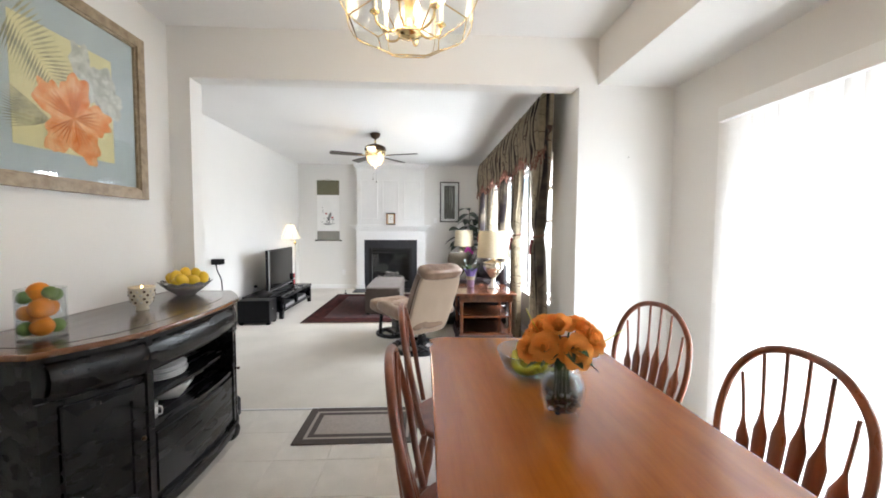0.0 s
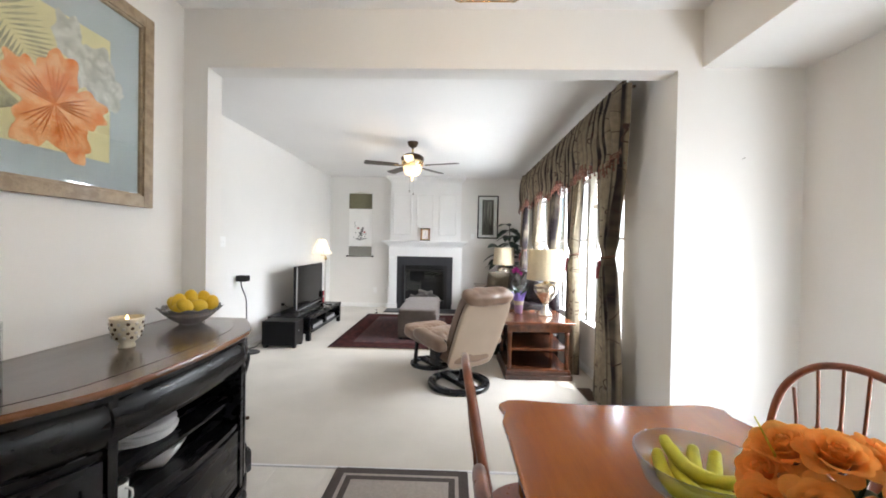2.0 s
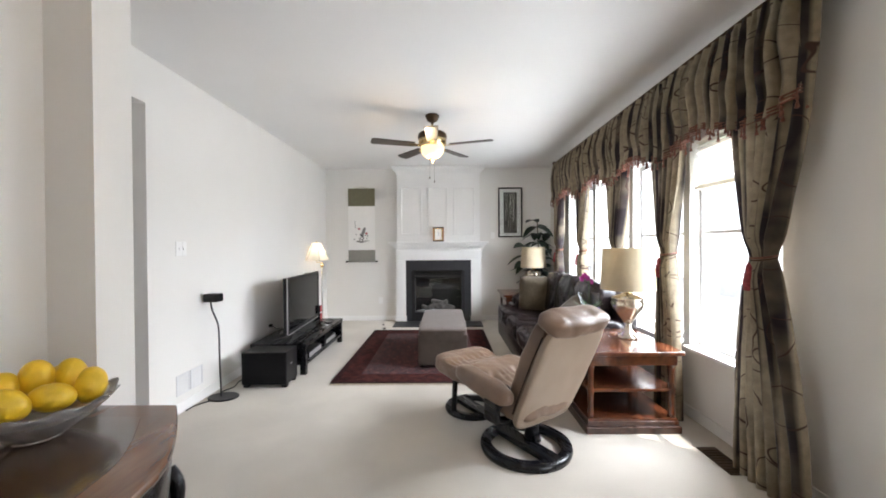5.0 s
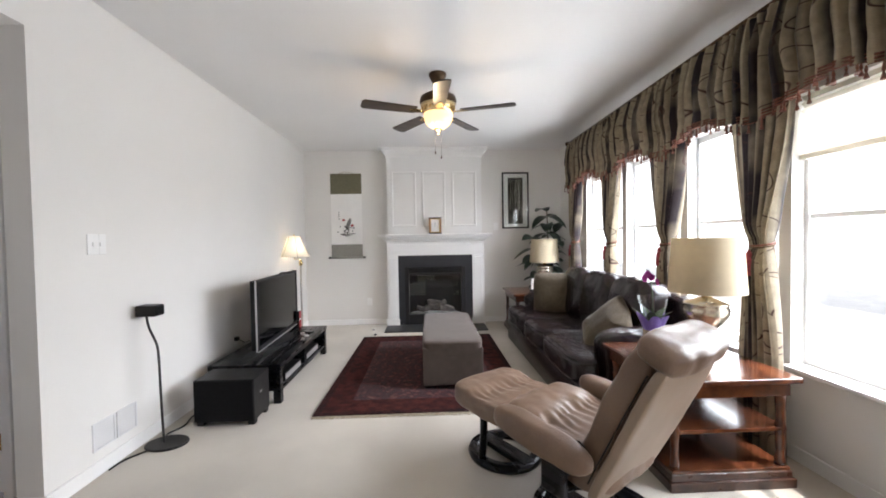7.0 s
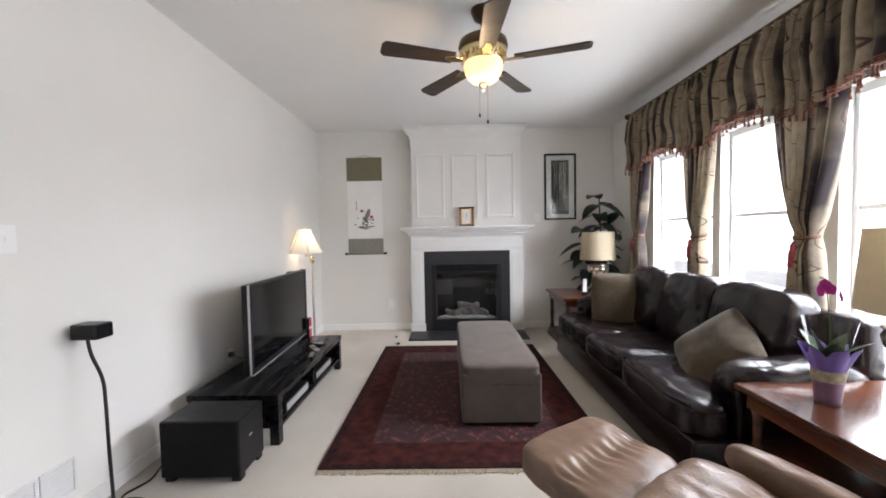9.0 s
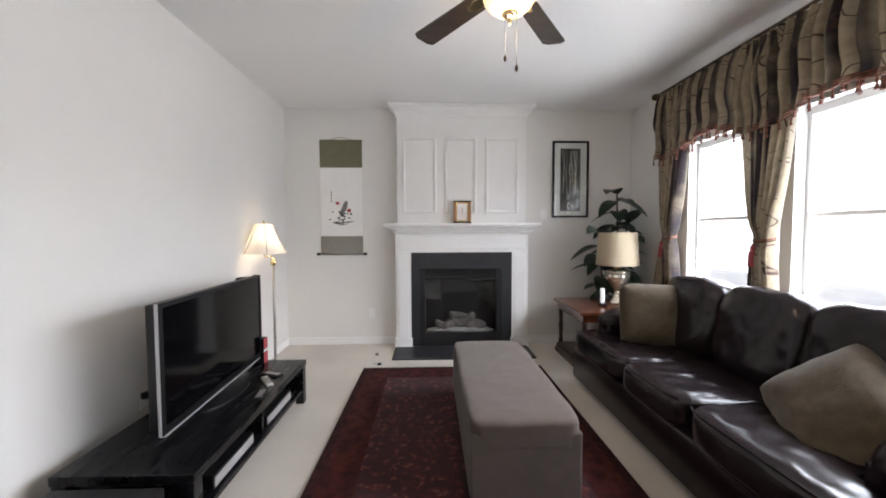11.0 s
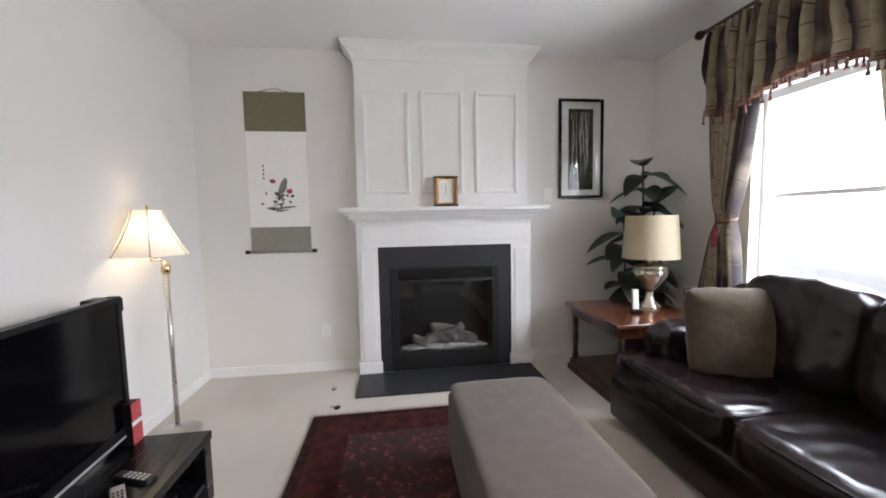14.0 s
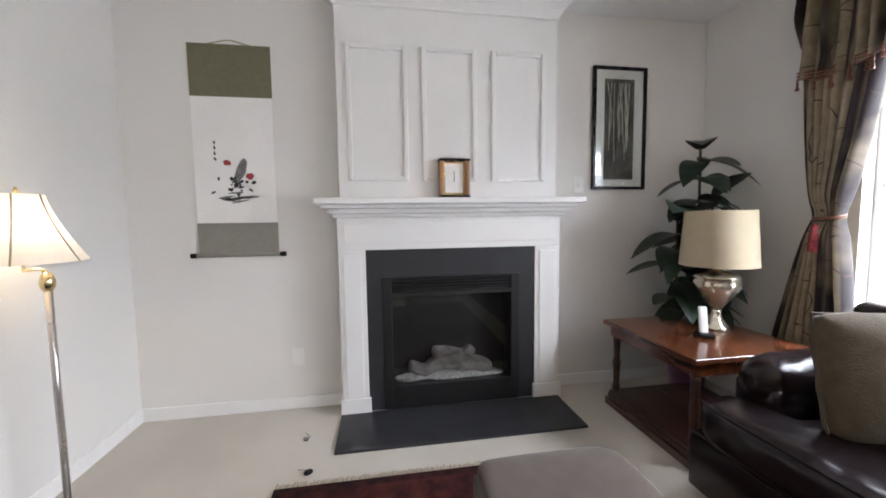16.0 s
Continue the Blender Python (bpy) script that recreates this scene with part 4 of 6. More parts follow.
# sofa
sofa = thing("sofa", pose(0.17, 5.0, 0.0), "dark brown leather three-seat sofa with rolled arms and loose cushions", "sofa")
part("base", box(0.012, 0.95, 0.02, 2.28, 0.035, 0.30, 0.022, seg=3), LEATHER, sofa, "plain leather front and sides", smooth=True)
part("back_frame", box(0.82, 0.97, 0.05, 2.25, 0.25, 0.86, 0.05, seg=4), LEATHER, sofa, smooth=True)
for y in (0.13, 2.17):
    part("armrest", pillow(0.72, 0.25, 0.23, (0.56, y, 0.545), None, power=2.7, cuts=24, rumple=0.012, seed=y), LEATHER, sofa, "rolled leather arm", smooth=True)
    part("arm_panel", box(0.23, 0.92, y - 0.10, y + 0.10, 0.28, 0.54, 0.025, seg=3), LEATHER, sofa, smooth=True)


def t_cushion(y0, y1, low, high, seed):
    """A plump seat cushion whose front part reaches round the arm where low or high lies inside its width."""
    c = pillow(0.85, y1 - y0, 0.21, (0.41, (y0 + y1) / 2, 0.368), None, power=5.5, cuts=34, rumple=0.006, seed=seed)
    for v in c.verts:
        u = min(1.0, max(0.0, (v.co.x - 0.17) / 0.10))
        u = u * u * (3 - 2 * u)
        squeezed = low + (v.co.y - y0) * (high - low) / (y1 - y0)
        v.co.y += u * (squeezed - v.co.y)
        if v.co.z > 0.38:
            # sat-in hollow with creases that run from the back towards the front edge
            across, deep = (v.co.y - (low + high) / 2) / (high - low), (v.co.x - 0.42) / 0.36
            dish = max(0.0, 1 - 2.6 * across * across) * max(0.0, 1 - deep * deep)
            fold = math.sin(46 * v.co.y + 9 * v.co.x + 3 * noise.noise(v.co * 6 + Vector((seed, 0, 0))))
            v.co.z += -0.022 * dish + 0.0045 * dish * fold + 0.006 * noise.noise(v.co * 11 + Vector((0, seed, 0)))
        if v.co.z < 0.31 and v.co.x < 0.2:
            v.co.x = max(v.co.x, 0.0)
    return c


for k, (y0, y1, low, high) in enumerate(((0.02, 0.84, 0.265, 0.84), (0.84, 1.46, 0.84, 1.46), (1.46, 2.28, 1.46, 2.035))):
    part("seat_cushion", t_cushion(y0, y1, low, high, k * 3.1 + 1), LEATHER, sofa, "creased leather seat cushion", smooth=True)
    part("seat_piping", tube(smooth_path([(0.03, y0 + 0.05, 0.452), (0.006, y0 + 0.14, 0.452), (0.0, (y0 + y1) / 2, 0.454), (0.006, y1 - 0.14, 0.452), (0.03, y1 - 0.05, 0.452)]), 0.005, 6), LEATHER, sofa, smooth=True)
for k, y in enumerate((0.56, 1.15, 1.74)):
    bc = pillow(0.30, 0.615, 0.56, (0.74, y, 0.69), pose(0, 0, 0, 0, 12, 0), power=3.8, cuts=30, rumple=0.008, seed=k * 5.3 + 1)
    for v in bc.verts:
        if v.co.z > 0.80:
            v.co.z += 0.010 * math.sin(31 * v.co.y + 5 * k) * noise.noise(v.co * 8)
    part("back_cushion", bc, LEATHER, sofa, "plump leather back cushion", smooth=True)
    part("back_piping", tube(smooth_path([(0.70, y - 0.27, 0.90), (0.71, y - 0.12, 0.945), (0.71, y + 0.12, 0.945), (0.70, y + 0.27, 0.90)]), 0.005, 6), LEATHER, sofa, smooth=True)
for x in (0.08, 0.86):
    for y in (0.08, 2.16):
        part("foot", lathe([(0.03, 0.0), (0.035, 0.05)], 12, at=(x + 0.03, y + 0.03, 0)), BLACKWOOD, sofa)


def cushion(m, label):
    c = thing("throw_pillow", m, label, "pillow", "khaki throw pillows")
    part("cover", pillow(0.50, 0.47, 0.18, power=7, cuts=20, rumple=0.010, pinch=0.72, seed=m.translation.y), PILLOW, c, smooth=True)
    part("piping", tube([(0.242 * a, 0.227 * b, 0) for a, b in ((-1, -1), (-0.99, 0), (-1, 1), (0, 0.99), (1, 1), (0.99, 0), (1, -1), (0, -0.99), (-1, -1))], 0.006, 6), PILLOW, c)
    return c


cushion(pose(0.67, 6.87, 0.665, 74, 0, -22), "khaki corduroy throw pillow propped against the sofa's arm")
cushion(pose(0.62, 5.50, 0.575, 46, 24, -112), "khaki corduroy throw pillow slumped on the sofa seat")


# end tables and lamps
def end_table(m, w, d, label, shelf, wood_low):
    t = thing("end_table", m, label, "end table", "end tables beside the sofa")
    part("tabletop", box(-w / 2, w / 2, -d / 2, d / 2, 0.55, 0.58, 0.007, seg=3), ENDWOOD, t, "polished mahogany top")
    part("apron", box(-w / 2 + 0.035, w / 2 - 0.035, -d / 2 + 0.035, d / 2 - 0.035, 0.475, 0.55, 0.004), ENDWOOD, t)
    for x in (-1, 1):
        for y in (-1, 1):
            part("post", lathe([(0.022, 0.10), (0.026, 0.13), (0.019, 0.16), (0.022, 0.26), (0.026, 0.30), (0.019, 0.34), (0.023, 0.44), (0.026, 0.475)], 14, at=(x * (w / 2 - 0.065), y * (d / 2 - 0.065), 0)), wood_low, t, smooth=True)
    b = box(-w / 2 + 0.015, w / 2 - 0.015, -d / 2 + 0.015, d / 2 - 0.015, 0.0, 0.05, 0.006)
    box(-w / 2 + 0.028, w / 2 - 0.028, -d / 2 + 0.028, d / 2 - 0.028, 0.05, 0.085, 0.006, b)
    part("plinth", b, ENDDARK, t, "moulded dark base")
    part("bottom_shelf", box(-w / 2 + 0.035, w / 2 - 0.035, -d / 2 + 0.035, d / 2 - 0.035, 0.085, 0.102, 0.003), wood_low, t)
    if shelf:
        part("middle_shelf", box(-w / 2 + 0.045, w / 2 - 0.045, -d / 2 + 0.045, d / 2 - 0.045, 0.288, 0.308, 0.003), ENDWOOD, t)
    return t


end_table(pose(0.725, 4.66, 0.0), 0.70, 0.74, "mahogany end table with turned posts and two open shelves", True, ENDWOOD)
end_table(pose(0.645, 7.745, 0.0), 0.72, 0.77, "mahogany end table with turned posts and a low base shelf", False, ENDDARK)


def table_lamp(m, label):
    l = thing("table_lamp", m, label, "lamp", "urn table lamps")
    part("foot", lathe([(0.075, 0.0), (0.075, 0.012), (0.06, 0.03), (0.035, 0.06), (0.025, 0.10), (0.03, 0.125)], 32), MERCURY, l, smooth=True)
    part("urn", lathe([(0.03, 0.12), (0.045, 0.15), (0.085, 0.20), (0.118, 0.25), (0.125, 0.285), (0.115, 0.31), (0.125, 0.318), (0.12, 0.328), (0.07, 0.345), (0.03, 0.36)], 36), MERCURY, l, "silver-champagne glass urn", smooth=True)
    part("neck", lathe([(0.022, 0.355), (0.028, 0.37), (0.012, 0.385), (0.012, 0.40), (0.006, 0.41), (0.006, 0.70)], 16), BRASS, l, smooth=True)
    sh = lathe([(0.205, 0.39), (0.182, 0.72)], 48, close=False)
    lathe([(0.203, 0.39), (0.180, 0.72)], 48, bm=sh, close=False)
    part("shade", sh, SHADE, l, "cream linen drum shade", smooth=True)
    sp = bmesh.new()
    for a in (0, 2.094, 4.189):
        tube([(0, 0, 0.70), (0.18 * math.cos(a), 0.18 * math.sin(a), 0.715)], 0.002, 5, sp)
    part("spider", sp, BRASS, l)
    return l


table_lamp(pose(0.87, 4.70, 0.58), "silver urn table lamp and cream drum shade beside the sofa")
table_lamp(pose(0.83, 7.80, 0.58), "silver urn table lamp and cream drum shade before the plant")

gd = thing("glass_dish", pose(0.70, 4.58, 0.58), "small footed glass dish of brown sweets on the end table", "dish")
gq = part("glass", lathe([(0.03, 0.0), (0.03, 0.004), (0.008, 0.012), (0.008, 0.03), (0.035, 0.045), (0.055, 0.075), (0.053, 0.075), (0.033, 0.048), (0.002, 0.036)], 28), GLASS, gd, smooth=True)
gq.visible_shadow = False
for k in range(9):
    part("sweet", pillow(0.022, 0.018, 0.014, (0.022 * math.cos(k * 2.4) * (0.4 + 0.07 * k), 0.022 * math.sin(k * 2.4) * (0.4 + 0.07 * k), 0.052 + 0.002 * k), power=2.2, cuts=2, seed=k), CHERRY, gd, smooth=True)

ph = thing("cordless_phone", pose(0.62, 7.66, 0.58, 0, 0, -20), "white cordless phone standing in a dark cradle", "phone")
part("cradle", box(-0.04, 0.04, -0.045, 0.045, 0.0, 0.025, 0.008), BLACK, ph)
hb = box(-0.022, 0.022, -0.012, 0.012, 0.0, 0.155, 0.008)
bmesh.ops.transform(hb, matrix=pose(0, 0.008, 0.018, -12), verts=hb.verts)
part("handset", hb, WHITECERAMIC, ph, "white handset")

orch = thing("potted_orchid", pose(0.60, 4.81, 0.58) @ Matrix.Diagonal((0.82, 0.82, 0.94, 1)), "magenta orchid in a mauve pot wrapped in purple foil", "orchid")
part("pot", lathe([(0.048, 0.0), (0.052, 0.02), (0.062, 0.13), (0.066, 0.145), (0.058, 0.145), (0.05, 0.10)], 28), POTPURPLE, orch, smooth=True)
part("pot_band", lathe([(0.0625, 0.10), (0.068, 0.145), (0.068, 0.15)], 28, close=False), FRINGE, orch, smooth=True)
wr = []
for k in range(7):
    v = k / 6
    wr.append([((0.055 + 0.045 * v + 0.016 * v * math.sin(6 * a)) * math.cos(a), (0.055 + 0.045 * v + 0.016 * v * math.sin(6 * a)) * math.sin(a), 0.13 + v * (0.075 + 0.05 * abs(math.sin(3 * a + 1)) ** 0.7)) for a in [2 * math.pi * j / 56 for j in range(56)]])
part("foil_wrap", rows_surface(wr, close=True), PURPLE, orch, "crinkled purple foil", smooth=True)
part("stem", tube(smooth_path([(0, 0, 0.10), (0.005, 0.0, 0.30), (0.0, 0.01, 0.46), (-0.02, 0.0, 0.54), (-0.06, -0.01, 0.555)]), 0.003, 6), GREENLEAF, orch)


def leaf_mesh(length, width, droop, m, bm=None, fold=0.2):
    out = bm or bmesh.new()
    rows = []
    for i in range(9):
        u = i / 8
        w = width / 2 * math.sin(math.pi * min(1, u * 0.94 + 0.06)) ** 0.75
        z = -droop * u * u * length
        rows.append([m @ Vector((u * length, s * w, z + fold * abs(s) * w)) for s in (-1, -0.5, 0, 0.5, 1)])
    return rows_surface(rows, out)


for k in range(5):
    part("leaf", leaf_mesh(0.20, 0.07, 0.35, pose(0, 0, 0.15, 0, -62, 72 * k + 20)), GREENLEAF, orch, smooth=True)
for k, (x, z) in enumerate(((-0.02, 0.55), (-0.05, 0.57), (-0.08, 0.545), (0.015, 0.52))):
    f = bmesh.new()
    face = pose(x, -0.02 - 0.006 * k, z - 0.045, 78, 0, 20 * k - 30)
    for j in range(5):
        leaf_mesh(0.027, 0.032, 0.25, face @ pose(0, 0, 0, 0, -14, 72 * j + 18), f, fold=0.1)
    part("flower", f, PINK, orch, "magenta bloom", smooth=True)

part("leaf", leaf_mesh(0.17, 0.095, 0.12, pose(-0.035, -0.01, 0.17, 0, -78, 150)), LEAF, orch, "broad dark green leaf", smooth=True)
slv = part("clear_sleeve", lathe([(0.056, 0.15), (0.105, 0.37)], 40, close=False), GLASS, orch, "clear plastic sleeve", smooth=True)
slv.visible_shadow = False

# tall rubber plant behind the end table
pl = thing("rubber_plant", pose(0.97, 8.16, 0.0), "tall dark green rubber plant in a corner behind the table", "plant")
part("pot", lathe([(0.10, 0.0), (0.13, 0.24), (0.135, 0.26), (0.12, 0.26), (0.11, 0.2)], 28), POTPURPLE, pl, "dark planter", smooth=True)
rnd = random.Random(5)
for s, (top, lean) in enumerate((((0.0, -0.05, 1.72), 0.03), ((-0.20, -0.10, 1.30), -0.05), ((0.12, -0.05, 1.40), 0.02))):
    pts = smooth_path([(0.01 * s, 0, 0.2), (top[0] * 0.45 + lean, top[1] * 0.5, top[2] * 0.55), top])
    part("stem", tube(pts, 0.008, 7), STEM, pl)
    nleaf = 36 if s == 0 else 26
    for k in range(nleaf):
        u = 0.28 + 0.72 * k / (nleaf - 1)
        p = pts[min(len(pts) - 1, int(u * (len(pts) - 1)))]
        ang = 137.5 * k + 40 * s
        dx, dy = math.cos(radians(ang)), math.sin(radians(ang))
        if dy > 0.35:
            ang = -ang
        ln = rnd.uniform(0.24, 0.33)
        if p.x + 1.0 + dx * ln > 1.24:
            ln = 0.17
        part("leaf", leaf_mesh(ln, rnd.uniform(0.13, 0.18), rnd.uniform(0.35, 0.8), pose(*p, rnd.uniform(-25, 25), rnd.uniform(-24, 4) - (24 if k > nleaf - 3 else 0), ang)), LEAF, pl, smooth=True)

# pictures
scr = thing("hanging_scroll", pose(-2.09, 8.43, 1.06), "hanging paper scroll with ink flowers and olive silk borders", "scroll")
part("top_silk", box(-0.24, 0.24, -0.012, -0.008, 0.99, 1.30), OLIVE, scr, "olive silk panel")
part("paper", box(-0.238, 0.238, -0.011, -0.008, 0.205, 0.99), PAPER, scr, "cream painted paper")
part("bottom_silk", box(-0.24, 0.24, -0.012, -0.008, 0.01, 0.205), GREYSILK, scr, "grey silk panel")
rb = bmesh.new()
tube([(-0.265, -0.018, 0.0), (0.265, -0.018, 0.0)], 0.013, 14, rb)
part("roller", rb, GREYSILK, scr, smooth=True)
for s in (-1, 1):
    part("roller_knob", tube([(s * 0.25, -0.018, 0), (s * 0.285, -0.018, 0)], 0.016, 14), BLACK, scr)
part("top_rod", tube([(-0.24, -0.012, 1.30), (0.24, -0.012, 1.30)], 0.006, 8), OLIVE, scr)
part("cord", tube([(-0.13, -0.012, 1.302), (-0.02, -0.012, 1.33), (0.02, -0.012, 1.33), (0.13, -0.012, 1.302)], 0.0035, 6), GOLDFRAME, scr)


def flat_blob(x, z, rx, rz, turn=0.0, wobble=0.2, seed=0, y=-0.0125, n=18, bm=None):
    out = bm or bmesh.new()
    c, s = math.cos(radians(turn)), math.sin(radians(turn))
    vs = []
    for k in range(n):
        a = 2 * math.pi * k / n
        r = 1 + wobble * noise.noise(Vector((2 * math.cos(a) + seed * 3.7, 2 * math.sin(a), seed)))
        u, v = rx * r * math.cos(a), rz * r * math.sin(a)
        vs.append(out.verts.new((x + u * c - v * s, y, z + u * s + v * c)))
    out.faces.new(vs)
    return out


pg = bmesh.new()
flat_blob(0.03, 0.53, 0.028, 0.085, -22, 0.3, 1, bm=pg)
for k in range(10):
    flat_blob(-0.06 + rnd.random() * 0.17, 0.34 + rnd.random() * 0.06, 0.05, 0.006, rnd.uniform(-12, 12), 0.5, k, y=-0.0123, bm=pg)
part("ink_wash", pg, INKGREY, scr)
pk = bmesh.new()
for k in range(22):
    flat_blob(-0.05 + rnd.gauss(0.06, 0.05), 0.43 + rnd.gauss(0, 0.035), rnd.uniform(0.006, 0.022), rnd.uniform(0.004, 0.012), rnd.uniform(0, 180), 0.6, k, y=-0.0128, bm=pk)
for k in range(4):
    flat_blob(-0.115, 0.71 - k * 0.034, 0.006, 0.012, 10 * k, 0.8, k, y=-0.0128, bm=pk)
tagged(part("ink_strokes", pk, INK, scr), kind="stuff")
pr = bmesh.new()
flat_blob(-0.045, 0.585, 0.024, 0.017, 0, 0.5, 3, y=-0.0131, bm=pr)
flat_blob(0.085, 0.50, 0.024, 0.02, 0, 0.5, 4, y=-0.0131, bm=pr)
part("red_blossoms", pr, RED, scr)


def frame_bars(w, h, bar, y0, y1, bm=None):
    out = bm or bmesh.new()
    for a in ((-w / 2, -w / 2 + bar, 0, h), (w / 2 - bar, w / 2, 0, h), (-w / 2 + bar, w / 2 - bar, 0, bar), (-w / 2 + bar, w / 2 - bar, h - bar, h)):
        box(a[0], a[1], y0, y1, a[2], a[3], 0.003, out)
    return out


art = thing("framed_print", pose(0.565, 8.43, 1.475), "tall framed grey woodland print with a white mount", "picture")
part("frame", frame_bars(0.425, 0.885, 0.022, -0.03, -0.002), BLACKWOOD, art, "dark brown frame")
part("mount", box(-0.192, 0.192, -0.012, -0.006, 0.022, 0.863), PAPER, art, "white mount")
part("print", box(-0.118, 0.118, -0.0145, -0.0122, 0.075, 0.80), material("grey_woodland_print", (0.16, 0.15, 0.14), 0.7, vary=0.7, scale=14, bump_scale=90, stretch=(1, 1, 0.35)), art, "dark grey woodland print")
br = bmesh.new()
for k in range(16):
    x = rnd.uniform(-0.10, 0.10)
    tube([(x, -0.0152, 0.25 + rnd.random() * 0.2), (x + rnd.uniform(-0.03, 0.03), -0.0152, 0.55), (x + rnd.uniform(-0.05, 0.05) * 0.6, -0.0152, 0.77)], 0.0022, 4, br)
part("trees", br, INK, art)
bp_ = bmesh.new()
for k in range(14):
    x = rnd.uniform(-0.10, 0.10)
    tube([(x, -0.0150, 0.20 + rnd.random() * 0.25), (x + rnd.uniform(-0.025, 0.025), -0.0150, 0.55), (x + rnd.uniform(-0.03, 0.03), -0.0150, 0.77)], 0.0028, 4, bp_)
part("pale_trees", bp_, CREAMPAINT, art)
ag = part("glass", box(-0.19, 0.19, -0.0185, -0.017, 0.024, 0.861), GLASS, art)
ag.visible_shadow = False

ck = thing("mantel_clock", pose(-0.715, 8.235, 1.405), "small oak carriage clock with a white dial on the mantel", "clock")
CLOCKWOOD = wood("oak_case", (0.24, 0.10, 0.035), (0.40, 0.19, 0.07), 0.35, 0.3, along="Z")
cb = bmesh.new()
for a in ((-0.095, -0.07, 0.02, 0.235), (0.07, 0.095, 0.02, 0.235)):
    box(a[0], a[1], -0.035, 0.035, a[2], a[3], 0.004, cb)
box(-0.07, 0.07, 0.0, 0.03, 0.02, 0.235, 0.0, cb)
part("case", cb, CLOCKWOOD, ck)
part("base", box(-0.10, 0.10, -0.04, 0.04, 0.0, 0.02, 0.005), BLACKWOOD, ck)
part("top", box(-0.10, 0.10, -0.04, 0.04, 0.235, 0.25, 0.005), BLACKWOOD, ck)
part("dial", box(-0.058, 0.058, -0.006, -0.001, 0.035, 0.22), PAPER, ck, "white dial")
part("dial_frame", box(-0.07, 0.07, -0.003, 0.0, 0.02, 0.235), BRASS, ck)
hd = bmesh.new()
box(-0.002, 0.002, -0.009, -0.007, 0.13, 0.175, 0.0, hd)
box(-0.002, 0.002, -0.0095, -0.0075, 0.105, 0.135, 0.0, hd)
part("clock_pointers", hd, INK, ck)

for k, (x, y, w) in enumerate(((-1.65, 8.02, 0.035), (-1.58, 7.70, 0.045))):
    ty = thing("toy_bit", pose(x, y, 0.0, 0, 0, 40 * k), "small grey pet toy dropped on the carpet" if k == 0 else "small black pet toy dropped beside the rug", "toy")
    part("body", pillow(w, w * 0.6, 0.025, (0, 0, 0.0125), power=2.4, cuts=4, rumple=0.006, seed=k), INKGREY if k == 0 else BLACK, ty, smooth=True)
    part("string", tube(smooth_path([(0, 0, 0.012), (0.02, 0.02, 0.006), (0.0, 0.05, 0.006), (-0.015, 0.07, 0.006)]), 0.0025, 5), INKGREY, ty)

# ---- curtains ----
def curtain(y0, top_w, low_w, label, phase, top_shift=0.0, low_shift=0.0):
    c = thing("curtain", pose(1.15, y0, 0.0), label, "curtain", "tied-back curtain panels")
    n = 121
    def profile(z):
        if z > 1.26:
            u = (z - 1.26) / 1.30
            w = 0.105 + (top_w - 0.105) * (1 - (1 - min(1, u * 1.15)) ** 1.9)
            return w, top_shift * u ** 1.4
        u = (1.26 - z) / 1.25
        return 0.105 + (low_w - 0.105) * (1 - (1 - min(1, u * 1.05)) ** 1.6), low_shift * u
    rows, us = [], [1.15 * j / (n - 1) + phase for j in range(n)]
    for i in range(61):
        z = 2.58 - 2.575 * i / 60
        w, sh = profile(z)
        amp = 0.026 + 0.034 * (1 - min(1, w / 0.55))
        tight = math.exp(-((z - 1.26) / 0.07) ** 2)
        amp = amp * (1 - 0.35 * tight)
        r = []
        for j in range(n):
            u = j / (n - 1)
            ph = 2 * math.pi * (u * 7.5) + phase * 9 + 0.6 * math.sin(3 * z + phase * 5 + u * 4)
            bulge = -0.03 * math.sin(math.pi * u) * (1 - tight)
            r.append((bulge + amp * math.sin(ph) + 0.006 * noise.noise(Vector((u * 9, z * 4, phase))), (u - 0.5) * w + sh + 0.3 * amp * math.cos(ph), z))
        rows.append(r)
    b = bmesh.new()
    vs = [[b.verts.new(p) for p in r] for r in rows]
    uvl = b.loops.layers.uv.new("UVMap")
    for i in range(len(vs) - 1):
        for j in range(n - 1):
            f = b.faces.new((vs[i][j], vs[i][j + 1], vs[i + 1][j + 1], vs[i + 1][j]))
            for lp, (a, e) in zip(f.loops, ((i, j), (i, j + 1), (i + 1, j + 1), (i + 1, j))):
                lp[uvl].uv = (us[e], rows[a][e][2])
    part("panel", b, CURTAIN, c, "sage and brown patterned drape", smooth=True)
    tie = [((0.060) * math.cos(a), 0.064 * math.sin(a), 1.26 + 0.012 * math.cos(a)) for a in [2 * math.pi * k / 24 for k in range(25)]]
    part("tieback_cord", tube(tie, 0.006, 8), RUST, c, "twisted rust cord", smooth=True)
    part("tieback_cord", tube([(x, y, z - 0.012) for x, y, z in tie], 0.005, 8), BRONZE, c, smooth=True)
    ts = part("tassel", lathe([(0.004, 0.0), (0.014, -0.02), (0.017, -0.035), (0.012, -0.045), (0.022, -0.06), (0.026, -0.15), (0.02, -0.155)], 14, at=(-0.068, 0.015, 1.225)), CRIMSON, c, "crimson tassel", smooth=True)
    return c


